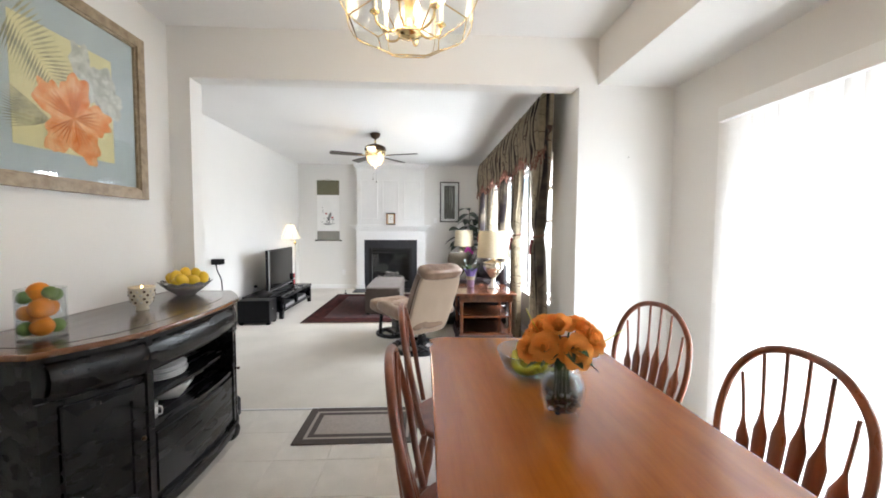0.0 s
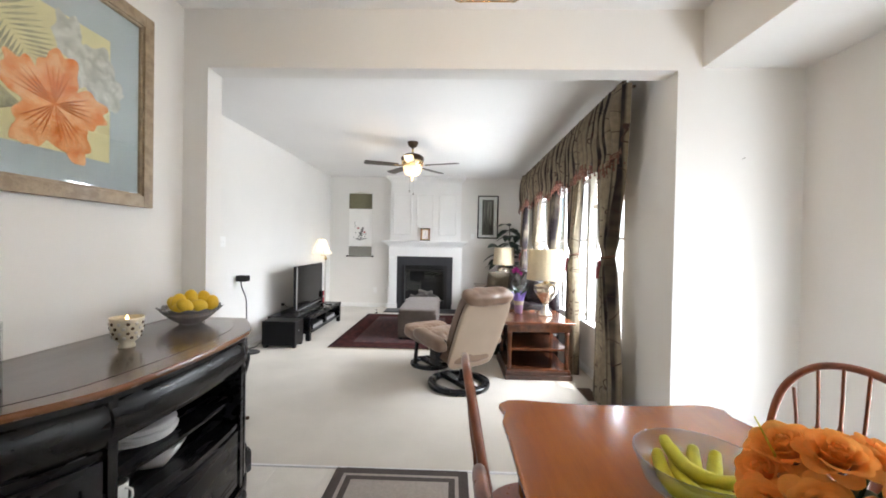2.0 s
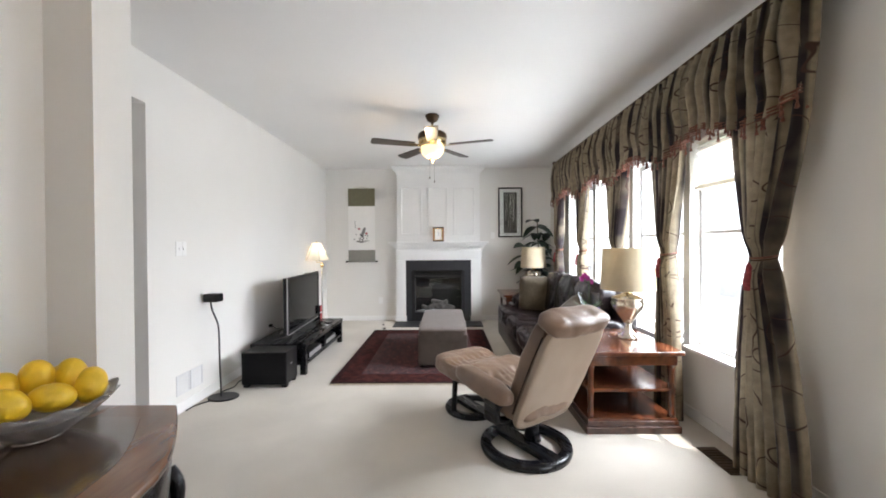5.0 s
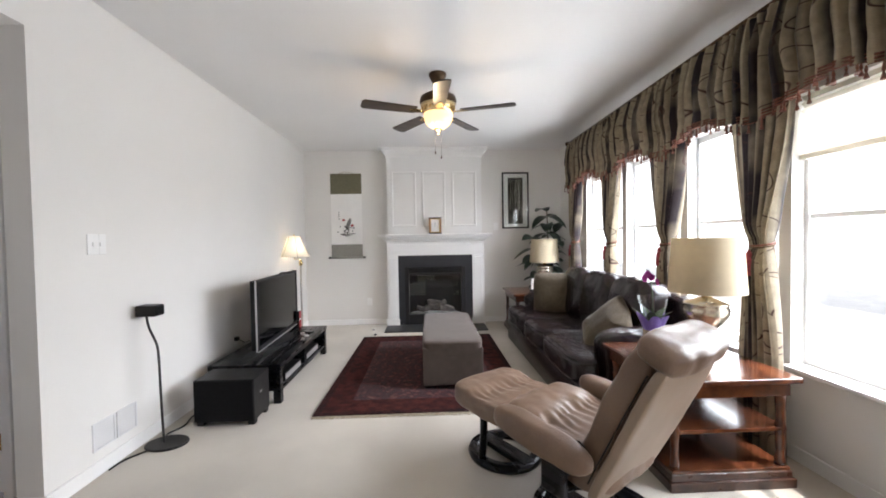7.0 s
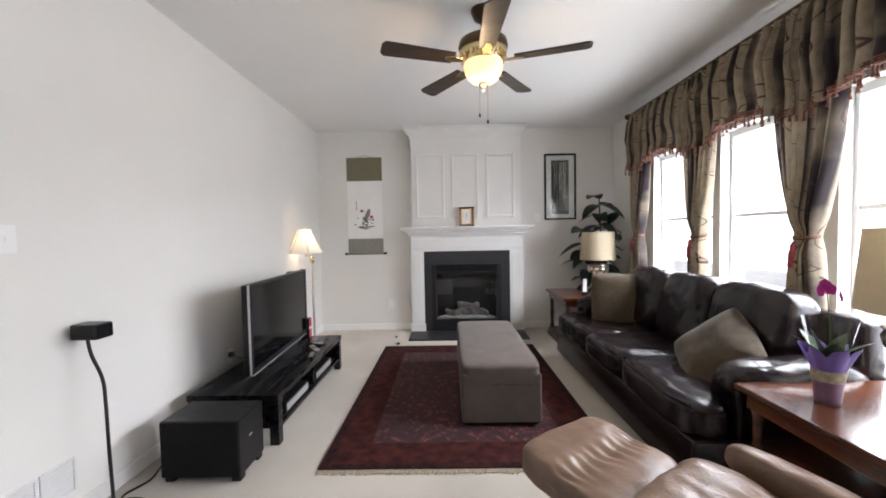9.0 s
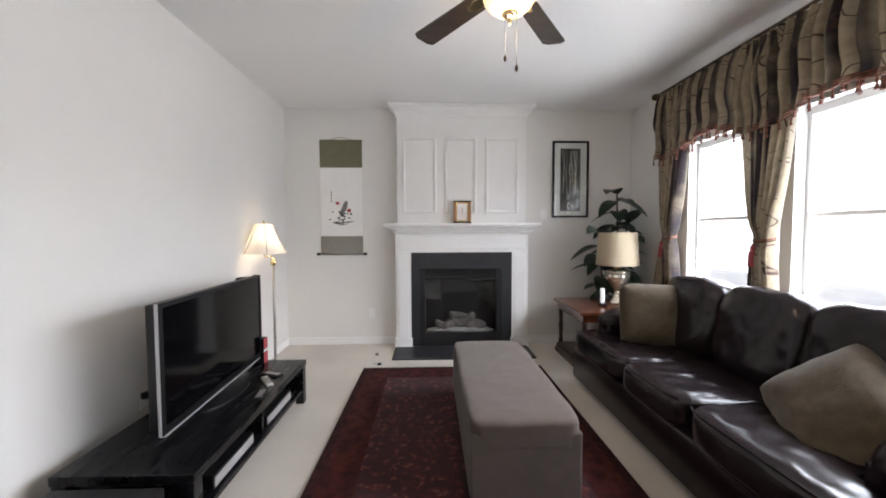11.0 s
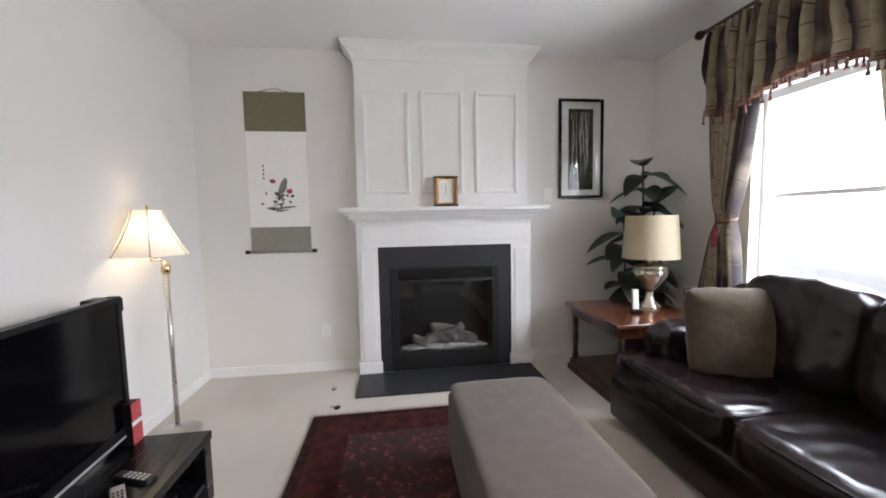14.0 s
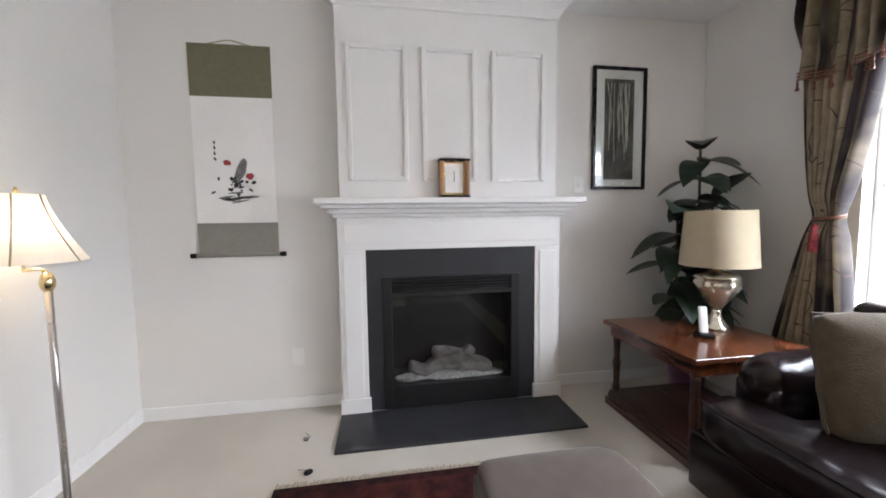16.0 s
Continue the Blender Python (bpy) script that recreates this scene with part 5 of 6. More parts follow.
TIES = (3.74, 4.62, 5.50, 6.46, 7.46)
SHAPES = ((0.54, 0.46, -0.03, -0.02), (0.44, 0.30, 0.0, 0.0), (0.44, 0.26, 0.0, 0.0), (0.42, 0.26, 0.0, -0.02), (0.36, 0.44, -0.05, 0.09))
for k, (y0, s) in enumerate(zip(TIES, SHAPES)):
    curtain(y0, s[0], s[1], "sage and brown patterned curtain tied back with a tasselled cord" if k else "wide sage and brown patterned curtain tied back beside the opening", 0.37 * k + 0.1, s[2], s[3])

val = thing("valance", pose(1.13, 5.53, 2.0), "gathered sage and brown patterned valance with rust bead fringe", "valance")
Y0, Y1 = -2.05, 2.10


def drop(y):
    """Height of the lower edge above the valance's origin: it hangs low at the curtains and rises over the windows."""
    near = min(abs(y + 5.53 - t) for t in TIES)
    return -0.02 + 0.11 * (0.5 - 0.5 * math.cos(math.pi * min(1, near / 0.46)))


n = 900
b = bmesh.new()
uvl = b.loops.layers.uv.new("UVMap")
grid, along = [], {}
for i in range(17):
    v = i / 16
    r = []
    for j in range(n):
        y = Y0 + (Y1 - Y0) * j / (n - 1)
        zt = 0.60
        zb = drop(y)
        z = zt + (zb - zt) * v
        ph = 2 * math.pi * y / 0.071 + 1.6 * math.sin(2 * math.pi * y / 0.83) + 2.4 * noise.noise(Vector((y * 3.5, v * 1.2, 0)))
        amp = (0.027 + 0.026 * v) * (1 + 0.55 * noise.noise(Vector((y * 9, v * 2, 7))))
        z += v * (0.014 * math.sin(ph) + 0.022 * noise.noise(Vector((y * 7, 0.0, 4))))
        out = -0.035 * math.sin(math.pi * min(1, v * 1.25)) - 0.02 * v
        vert = b.verts.new((out + amp * math.sin(ph) + 0.012 * noise.noise(Vector((y * 6, v * 4, 2))), y + 0.012 * math.cos(ph) * v, z))
        # stripes follow the pleats, so their dark colour also paints shade into the folds
        along[vert] = ph / (2 * math.pi) * 0.105 + 0.05 * math.sin(2.3 * y)
        r.append(vert)
    grid.append(r)
for i in range(16):
    for j in range(n - 1):
        f = b.faces.new((grid[i][j], grid[i][j + 1], grid[i + 1][j + 1], grid[i + 1][j]))
        for lp in f.loops:
            lp[uvl].uv = (along[lp.vert], lp.vert.co.z * 1.1)
edge = [v.co.copy() for v in grid[-1]]
upper = [v.co.copy() for v in grid[-2]]
part("gathered_cloth", b, CURTAIN, val, "gathered patterned cloth", smooth=True)
bb = bmesh.new()
for s in (0.0, 0.022, 0.044):
    pts = [e + (u - e) * (s / 0.05) + Vector((-0.006, 0, 0)) for e, u in zip(edge[::4], upper[::4])]
    tube(pts, 0.006, 5, bb)
part("braid", bb, RUST, val, "rust braid")
tb = bmesh.new()
for j in range(0, n, 6):
    e = edge[j]
    ln = 0.03 + 0.045 * rnd.random()
    lathe([(0.003, 0.0), (0.007, -ln * 0.35), (0.004, -ln * 0.5), (0.011, -ln * 0.95), (0.006, -ln)], 6, tb, at=(e.x - 0.004, e.y, e.z - 0.005))
tagged(part("fringe", tb, RUST, val, "hanging rust and brown beads"), kind="stuff")
rod = thing("curtain_rod", pose(1.17, 5.53, 2.64), "dark bronze curtain rod with turned finials", "curtain rod")
part("rod", tube([(0, -2.16, 0), (0, 2.18, 0)], 0.013, 12), BRONZE, rod, smooth=True)
for s, y in ((-1, -2.16), (1, 2.18)):
    fb = lathe([(0.013, 0.0), (0.02, 0.01), (0.012, 0.022), (0.03, 0.045), (0.034, 0.065), (0.02, 0.09), (0.006, 0.10)], 18)
    bmesh.ops.transform(fb, matrix=Matrix.Translation((0, y, 0)) @ Matrix.Rotation(radians(-90 * s), 4, "X"), verts=fb.verts)
    part("finial", fb, BRONZE, rod, smooth=True)
for y in (-1.9, 0.0, 1.95):
    part("bracket", box(-0.012, 0.12, y - 0.012, y + 0.012, -0.02, -0.004, 0.003), BRONZE, rod)

# ---- dining room ----
def sash(name, x, y0, y1, z0, z1, label):
    w = tagged(new(name), label, "patio door", "", "structure")
    w.location = (x, 0, 0)
    mid = (y0 + y1) / 2
    f = bmesh.new()
    for a in ((y0, y0 + 0.06, z0, z1), (y1 - 0.06, y1, z0, z1), (y0 + 0.06, y1 - 0.06, z0, z0 + 0.08), (y0 + 0.06, y1 - 0.06, z1 - 0.06, z1), (mid - 0.05, mid + 0.05, z0 + 0.08, z1 - 0.06)):
        box(-0.03, 0.03, *a, 0.004, f)
    part("door_frame", f, TRIM, w)
    for a in ((y0 + 0.062, mid - 0.052), (mid + 0.052, y1 - 0.062)):
        p = part("pane", box(-0.003, 0.003, *a, z0 + 0.082, z1 - 0.062), PANE, w)
        p.visible_shadow = False
    return w


sash("door_2", 1.95, 0.0, 2.2, -0.006, 2.05, "white sliding patio door with clear panes")

BLINDPVC = sheer("white_blind_fabric", (0.84, 0.83, 0.81), 0.30, rough=0.7, vary=0.03)
vb = thing("vertical_blinds", pose(1.80, 1.09, 0.0), "white translucent vertical blinds, closed across the patio door", "blinds")
part("head_rail", box(-0.02, 0.065, -1.14, 1.16, 1.975, 2.065, 0.004), TRIM, vb)
slat_m = None
for k in range(30):
    y = -1.10 + k * 0.077
    if slat_m is None:
        sb = rows_surface([[(0.006 * (u / 4 - 0.5) ** 2 * 4, (u / 4 - 0.5) * 0.089, z) for u in range(5)] for z in (0.02, 0.7, 1.4, 1.975)])
        so = part("slat", sb, BLINDPVC, vb, smooth=True)
        slat_m = so.data
    else:
        so = new("slat", slat_m)
        so.parent = vb
    so.matrix_local = pose(0.015, y, 0, 0, 0, 24)

nail = thing("picture_nail", pose(1.52, 2.79, 1.86), "small bare steel nail in the painted wall", "nail")
part("shaft", tube([(0, 0, 0), (0, -0.015, 0.003)], 0.002, 6), STEEL, nail)
part("nail_head", tube([(0, -0.015, 0.003), (0, -0.018, 0.003)], 0.005, 8), STEEL, nail)

# door mat at the carpet's edge
dm = thing("door_mat", pose(-0.425, 2.52, -0.006), "brown woven mat with nested taupe rectangles", "mat")


def mat_ring(name, a, b, mat):
    rb = bmesh.new()
    for c in ((-a[0], -b[0], -a[1], a[1]), (b[0], a[0], -a[1], a[1]), (-b[0], b[0], -a[1], -b[1]), (-b[0], b[0], b[1], a[1])):
        box(*c, 0.0, 0.009, 0.0, rb)
    part(name, rb, mat, dm)


mat_ring("outer_border", (0.385, 0.235), (0.33, 0.18), MATDARK)
mat_ring("pale_band", (0.33, 0.18), (0.31, 0.16), MATLIGHT)
mat_ring("inner_border", (0.31, 0.16), (0.275, 0.125), MATDARK)
mat_ring("inner_band", (0.275, 0.125), (0.262, 0.112), MATLIGHT)
part("centre", box(-0.262, 0.262, -0.112, 0.112, 0.0, 0.0085), MATLIGHT, dm, "taupe woven centre")
structure("carpet_edge", box(-1.64, 1.14, 2.748, 2.765, -0.006, 0.003, 0.002), VENTGREY, "thin metal strip along the carpet's edge", "threshold")

# sideboard
SB_MID = 2.04


def sb_front(y, inset=0.0):
    d = abs(y - SB_MID)
    x = -1.15 - 0.03 * (d / 0.38) ** 2 if d < 0.38 else -1.18 - 0.19 * ((d - 0.38) / 0.31) ** 1.25
    return x - inset


def sb_slab(y0, y1, inset, z0, z1, back=-1.785, bevel=0.0, bm=None, n=16):
    ys = [y0 + (y1 - y0) * k / n for k in range(n + 1)]
    return prism([(sb_front(y, inset), y) for y in ys] + [(back, y1), (back, y0)], z0, z1, bevel, bm)


side = thing("sideboard", pose(0, 0, -0.006), "black bow-front sideboard with a polished walnut top and open niche", "sideboard")
tp = sb_slab(1.345, 2.735, -0.015, 0.862, 0.886, bevel=0.008, n=30)
part("top", tp, WALNUT, side, "polished walnut top with a rounded edge")
part("top_inlay", sb_slab(1.43, 2.65, 0.085, 0.8855, 0.8875, back=-1.74, n=30), WALNUTDARK, side, "dark inlaid panel")
part("top_moulding", sb_slab(1.355, 2.725, 0.005, 0.84, 0.862, n=30), BLACKWOOD, side)
fz = bmesh.new()
prof = [(0.035, 0.69), (0.018, 0.705), (0.006, 0.735), (0.002, 0.77), (0.008, 0.805), (0.022, 0.83), (0.03, 0.84)]
for sect in ((1.40, 1.665), (1.675, 2.405), (2.415, 2.68)):
    ys = [sect[0] + (sect[1] - sect[0]) * k / 14 for k in range(15)]
    rows = [[(sb_front(y, i), y, z) for y in ys] for i, z in prof]
    rows_surface(rows, fz)
part("frieze", fz, BLACKWOOD, side, "convex black drawer frieze", smooth=True)
part("frieze_core", sb_slab(1.385, 2.695, 0.045, 0.69, 0.84, n=30), BLACKWOOD, side)
for y0, y1 in ((1.385, 1.665), (2.415, 2.695)):
    part("cupboard", sb_slab(y0, y1, 0.03, 0.10, 0.69), BLACKWOOD, side)
    dy0, dy1 = (1.425, 1.65) if y0 < 2 else (2.43, 2.655)
    d = part("door", sb_slab(dy0, dy1, 0.020, 0.14, 0.665, back=-1.5), BLACKWOOD, side)
    fm = bmesh.new()
    for a in ((dy0, dy0 + 0.045, 0.14, 0.665), (dy1 - 0.045, dy1, 0.14, 0.665), (dy0 + 0.045, dy1 - 0.045, 0.14, 0.20), (dy0 + 0.045, dy1 - 0.045, 0.605, 0.665)):
        sb_slab(a[0], a[1], 0.010, a[2], a[3], back=-1.5, bm=fm, n=6)
    part("door_moulding", fm, BLACKWOOD, d)
    part("knob", lathe([(0.004, 0.0), (0.010, 0.006), (0.008, 0.016), (0.003, 0.018)], 10, at=(sb_front(dy1 - 0.02 if y0 < 2 else dy0 + 0.02, -0.002), dy1 - 0.02 if y0 < 2 else dy0 + 0.02, 0.42)), BRONZE, d)
for y in (1.665, 2.385):
    part("stile", sb_slab(y, y + 0.03, 0.012, 0.10, 0.84, n=3), BLACKWOOD, side)
part("drawer_case", sb_slab(1.695, 2.385, 0.03, 0.10, 0.42), BLACKWOOD, side)
dw = part("drawer", sb_slab(1.715, 2.365, 0.018, 0.135, 0.405, back=-1.4), BLACKWOOD, side)
part("drawer_pull", tube(smooth_path([(sb_front(1.98, -0.0), 1.98, 0.275), (sb_front(2.0, -0.02), 2.0, 0.265), (sb_front(2.04, -0.024), 2.04, 0.26), (sb_front(2.08, -0.02), 2.08, 0.265), (sb_front(2.10, 0.0), 2.10, 0.275)]), 0.005, 7), IRON, dw)
part("niche_floor", sb_slab(1.695, 2.385, 0.022, 0.42, 0.44), BLACKWOOD, side)
part("niche_shelf", sb_slab(1.695, 2.385, 0.055, 0.548, 0.562), BLACKWOOD, side)
part("niche_back", box(-1.785, -1.765, 1.695, 2.385, 0.42, 0.70), BLACKWOOD, side)
part("plinth", sb_slab(1.37, 2.71, 0.0, 0.045, 0.10, bevel=0.01, n=30), BLACKWOOD, side)
for y, s in ((1.40, -1), (1.70, -1), (2.38, 1), (2.68, 1)):
    ft = pillow(0.11, 0.11, 0.10, (sb_front(y, 0.045), y, 0.05), None, power=2.6, cuts=6, rumple=0.010, seed=y)
    part("carved_foot", ft, BLACKWOOD, side, smooth=True)
for y in (2.695,):
    part("corner_scroll", tube(smooth_path([(sb_front(y, 0.03), y, 0.10), (sb_front(y, 0.0), y, 0.14), (sb_front(y, 0.03), y, 0.22), (sb_front(y, 0.02), y, 0.5), (sb_front(y, -0.012), y, 0.66), (sb_front(y, 0.015), y, 0.72)]), [0.03] * 6 + [0.02] * 25, 8), BLACKWOOD, side, smooth=True)

part("corner_foot", prism([(sb_front(2.695, -0.035), 2.66), (sb_front(2.695, -0.045), 2.70), (sb_front(2.695, -0.01), 2.735), (sb_front(2.695, 0.08), 2.735), (sb_front(2.695, 0.08), 2.66)], 0.0, 0.13, 0.012), BLACKWOOD, side, "moulded block foot")
plates = thing("plate_stack", pose(-1.36, 1.98, 0.556), "stack of white ceramic plates on the sideboard shelf", "plates")
for k in range(5):
    part("plate", lathe([(0.055, 0.012 * k), (0.065, 0.012 * k + 0.002), (0.116, 0.012 * k + 0.014), (0.118, 0.012 * k + 0.017), (0.065, 0.012 * k + 0.006)], 36, at=(0.006 * (k % 3), 0.005 * (k % 2), 0)), WHITECERAMIC, plates, smooth=True)
bowl = thing("serving_bowl", pose(-1.33, 2.02, 0.434, 0, 0, 20) @ Matrix.Diagonal((0.86, 0.86, 0.9, 1)), "white square ceramic bowl in the sideboard niche", "bowl")
br_rows = []
for r, z in ((0.045, 0.0), (0.055, 0.004), (0.10, 0.055), (0.122, 0.092), (0.118, 0.092), (0.095, 0.055), (0.05, 0.010), (0.002, 0.008)):
    br_rows.append([(r * math.cos(a) * (1 / max(abs(math.cos(a)), abs(math.sin(a)))) ** 0.75, r * math.sin(a) * (1 / max(abs(math.cos(a)), abs(math.sin(a)))) ** 0.75, z + (0.012 if z > 0.08 and abs(math.sin(2 * a)) > 0.8 else 0)) for a in [2 * math.pi * k / 40 for k in range(40)]])
part("body", rows_surface(br_rows, close=True), WHITECERAMIC, bowl, smooth=True)
cup = thing("ramekin", pose(-1.27, 1.78, 0.434), "small white ceramic cup in the sideboard niche", "cup")
part("body", lathe([(0.028, 0.0), (0.032, 0.004), (0.034, 0.075), (0.031, 0.075), (0.029, 0.01)], 24), WHITECERAMIC, cup, smooth=True)
part("handle", tube(smooth_path([(0.033, 0, 0.06), (0.055, 0, 0.055), (0.055, 0, 0.025), (0.033, 0, 0.018)]), 0.004, 6), WHITECERAMIC, cup, smooth=True)

TOPZ = 0.8815


def fruit(name, mat, r, at, parent, squash=0.95, seed=0.0):
    f = pillow(2 * r, 2 * r, 2 * r * squash, at, pose(0, 0, 0, seed * 40, seed * 70, seed * 30), power=2.0, cuts=7, rumple=0.0015, seed=seed)
    return part(name, f, mat, parent, smooth=True)


gv = thing("fruit_cylinder", pose(-1.50, 1.55, TOPZ), "clear glass cylinder filled with oranges and limes", "vase")
gl = lathe([(0.074, 0.0), (0.074, 0.20), (0.070, 0.20), (0.070, 0.012), (0.002, 0.010)], 40)
g1 = part("glass", gl, GLASS, gv, "clear glass", smooth=True)
g1.visible_shadow = False
for k, (x, y, z, r, mt) in enumerate(((0.03, -0.03, 0.052, 0.040, ORANGE), (-0.04, 0.03, 0.052, 0.039, ORANGE), (0.03, 0.045, 0.045, 0.030, LIME), (-0.042, -0.04, 0.045, 0.030, LIME), (0.0, 0.03, 0.118, 0.040, ORANGE), (0.03, -0.035, 0.125, 0.041, ORANGE), (-0.045, -0.03, 0.105, 0.032, ORANGE), (-0.01, 0.0, 0.185, 0.040, ORANGE), (0.03, 0.045, 0.170, 0.028, LIME), (0.045, 0.0, 0.182, 0.027, LIME), (-0.045, -0.035, 0.165, 0.028, LIME))):
    fruit("orange" if mt is ORANGE else "lime", mt, r * 0.92, (x * 0.76, y * 0.76, z), gv, seed=k * 0.37)

ch = thing("candle_holder", pose(-1.50, 2.08, TOPZ), "mosaic glass candle holder with a lit candle", "candle holder")
MOSAIC = material("cream_mosaic", (0.66, 0.60, 0.46), 0.35, vary=0.2, scale=30, bump=0.3, bump_scale=80)
part("cup", lathe([(0.028, 0.0), (0.03, 0.008), (0.024, 0.018), (0.045, 0.04), (0.056, 0.075), (0.057, 0.115), (0.060, 0.125), (0.056, 0.125), (0.053, 0.10), (0.045, 0.055), (0.01, 0.045)], 36), MOSAIC, ch, smooth=True)
for i in range(4):
    for j in range(12):
        a = 2 * math.pi * (j + 0.5 * (i % 2)) / 12
        z = 0.045 + i * 0.019
        r = (0.0475, 0.0525, 0.0565, 0.0575)[i]
        c = Vector((r * math.cos(a), r * math.sin(a), z))
        part("tile", pillow(0.014, 0.014, 0.006, c, Matrix.Rotation(a, 4, "Z") @ Matrix.Rotation(radians(90), 4, "Y"), power=2.2, cuts=1), BRONZE if (i + j) % 2 else STEEL, ch)
part("candle", lathe([(0.04, 0.05), (0.046, 0.10), (0.04, 0.104), (0.002, 0.102)], 24), WAX, ch, smooth=True)
part("flame", lathe([(0.001, 0.104), (0.006, 0.114), (0.004, 0.124), (0.0005, 0.134)], 10), WICK, ch, "small candle flame", smooth=True)

lb = thing("fruit_bowl", pose(-1.56, 2.55, TOPZ), "cut-glass bowl heaped with yellow lemons", "fruit bowl")
lrows = []
for r, z in ((0.05, 0.0), (0.055, 0.006), (0.09, 0.03), (0.128, 0.065), (0.150, 0.088), (0.146, 0.088), (0.122, 0.062), (0.085, 0.032), (0.003, 0.012)):
    lrows.append([(r * (1 + 0.035 * math.cos(12 * a) * (r / 0.15)) * math.cos(a), r * (1 + 0.035 * math.cos(12 * a) * (r / 0.15)) * math.sin(a), z + 0.006 * math.cos(12 * a) * (1 if z > 0.08 else 0)) for a in [2 * math.pi * k / 72 for k in range(72)]])
CUTGLASS = material("cut_glass", (0.94, 0.92, 0.91), 0.08, vary=0.1, scale=40, trans=0.85, spec=0.6)
part("glass", rows_surface(lrows, close=True), CUTGLASS, lb, "scalloped cut glass", smooth=True)
for k, (x, y, z, s) in enumerate(((0.0, -0.07, 0.075, 1), (0.055, -0.02, 0.08, 1), (-0.05, 0.02, 0.08, 1), (0.01, 0.07, 0.08, 1), (-0.03, -0.05, 0.105, 1), (0.04, 0.04, 0.11, 1), (0.0, 0.0, 0.118, 1), (0.08, 0.045, 0.085, 1), (-0.07, -0.02, 0.085, 1), (0.03, -0.085, 0.09, 1), (-0.03, 0.09, 0.09, 1))):
    f = pillow(0.088, 0.066, 0.064, (x * 1.05, y * 1.05, z + 0.02), pose(0, 0, 0, 20 * k, 15 * k, 67 * k), power=2.0, cuts=7, rumple=0.002, seed=k)
    part("lemon", f, LEMON, lb, smooth=True)

# large picture over the sideboard
pic = thing("framed_flower_picture", pose(-1.79, 2.01, 1.495, 0, 0, 90), "bronze-framed picture of an orange hibiscus on yellow and pale blue", "picture")
part("frame", frame_bars(1.02, 0.985, 0.058, -0.04, -0.002), GOLDFRAME, pic, "bronze gilt frame")
part("inner_slip", frame_bars(0.906, 0.871, 0.012, -0.028, -0.004), GOLDFRAME, pic).location = (0, 0, 0.057)
part("mount", box(-0.452, 0.452, -0.012, -0.004, 0.058, 0.927), BLUEMAT, pic, "pale blue mount")
part("yellow_panel", box(-0.26, 0.28, -0.0135, -0.012, 0.19, 0.76), YELLOWPAPER, pic, "yellow panel")


def strip_blob(bm, p0, p1, w, y):
    a, b = Vector((p0[0], 0, p0[1])), Vector((p1[0], 0, p1[1]))
    d = (b - a).normalized()
    s = Vector((-d.z, 0, d.x)) * w
    vs = [bm.verts.new(v + Vector((0, y, 0))) for v in (a, a + (b - a) * 0.45 + s, b, a + (b - a) * 0.45 - s)]
    bm.faces.new(vs)


fr1 = bmesh.new()
for k in range(26):
    u = k / 25
    bx, bz = -0.25 + 0.27 * u, 0.74 - 0.30 * u
    strip_blob(fr1, (bx, bz), (bx + 0.04 + 0.10 * (1 - abs(u - 0.5)), bz + 0.10 - 0.16 * u + 0.03), 0.006, -0.0142 - 0.00002 * k)
    strip_blob(fr1, (bx, bz), (bx - 0.05, bz - 0.15 + 0.05 * u), 0.006, -0.0142 - 0.00002 * k)
for k in range(16):
    a = radians(150 + 60 * k / 15)
    strip_blob(fr1, (-0.08, 0.33), (-0.08 + 0.24 * math.cos(a), 0.33 + 0.20 * math.sin(a) + 0.02), 0.008, -0.0148 - 0.00002 * k)
part("fronds", fr1, FROND, pic, "grey-green palm fronds")
pale = bmesh.new()
for k, (x, z, rx, rz, tn) in enumerate(((0.20, 0.60, 0.09, 0.13, -30), (0.10, 0.66, 0.07, 0.11, 10), (0.27, 0.50, 0.07, 0.09, -60))):
    flat_blob(x, z, rx, rz, tn, 0.5, k + 7, y=-0.0154 - 0.0001 * k, n=28, bm=pale)
part("pale_petals", pale, CREAMPAINT, pic, "pale grey blossom")
for k, (ang, ln, w) in enumerate(((150, 0.19, 0.072), (84, 0.20, 0.076), (8, 0.20, 0.070), (-62, 0.20, 0.076), (-128, 0.19, 0.068))):
    a = radians(ang)
    b = flat_blob(0.03 + 0.55 * ln * math.cos(a), 0.375 + 0.55 * ln * math.sin(a), ln * 0.60, w * 1.12, ang, 0.42, k + 2, y=-0.0162 - 0.0002 * k, n=54)
    part("petal", b, PETAL, pic, "orange petal")
    st = bmesh.new()
    for j in range(5):
        aa = a + (j - 2) * 0.16
        strip_blob(st, (0.03, 0.375), (0.03 + ln * 0.85 * math.cos(aa), 0.375 + ln * 0.85 * math.sin(aa)), 0.004, -0.0174 - 0.0001 * j)
    part("petal_vein", st, VEIN, pic)
pgl = part("glass", box(-0.451, 0.451, -0.022, -0.0205, 0.06, 0.925), GLASS, pic)
pgl.visible_shadow = False

# chandelier
cx = thing("chandelier", pose(-0.06, 1.53, 2.045), "lit brass chandelier with clear glass sides hanging over the table", "chandelier")
NP = 8


def lantern(k, r):
    a = 2 * math.pi * (k + 0.5) / NP
    return Vector((r * math.cos(a), r * math.sin(a), 0))


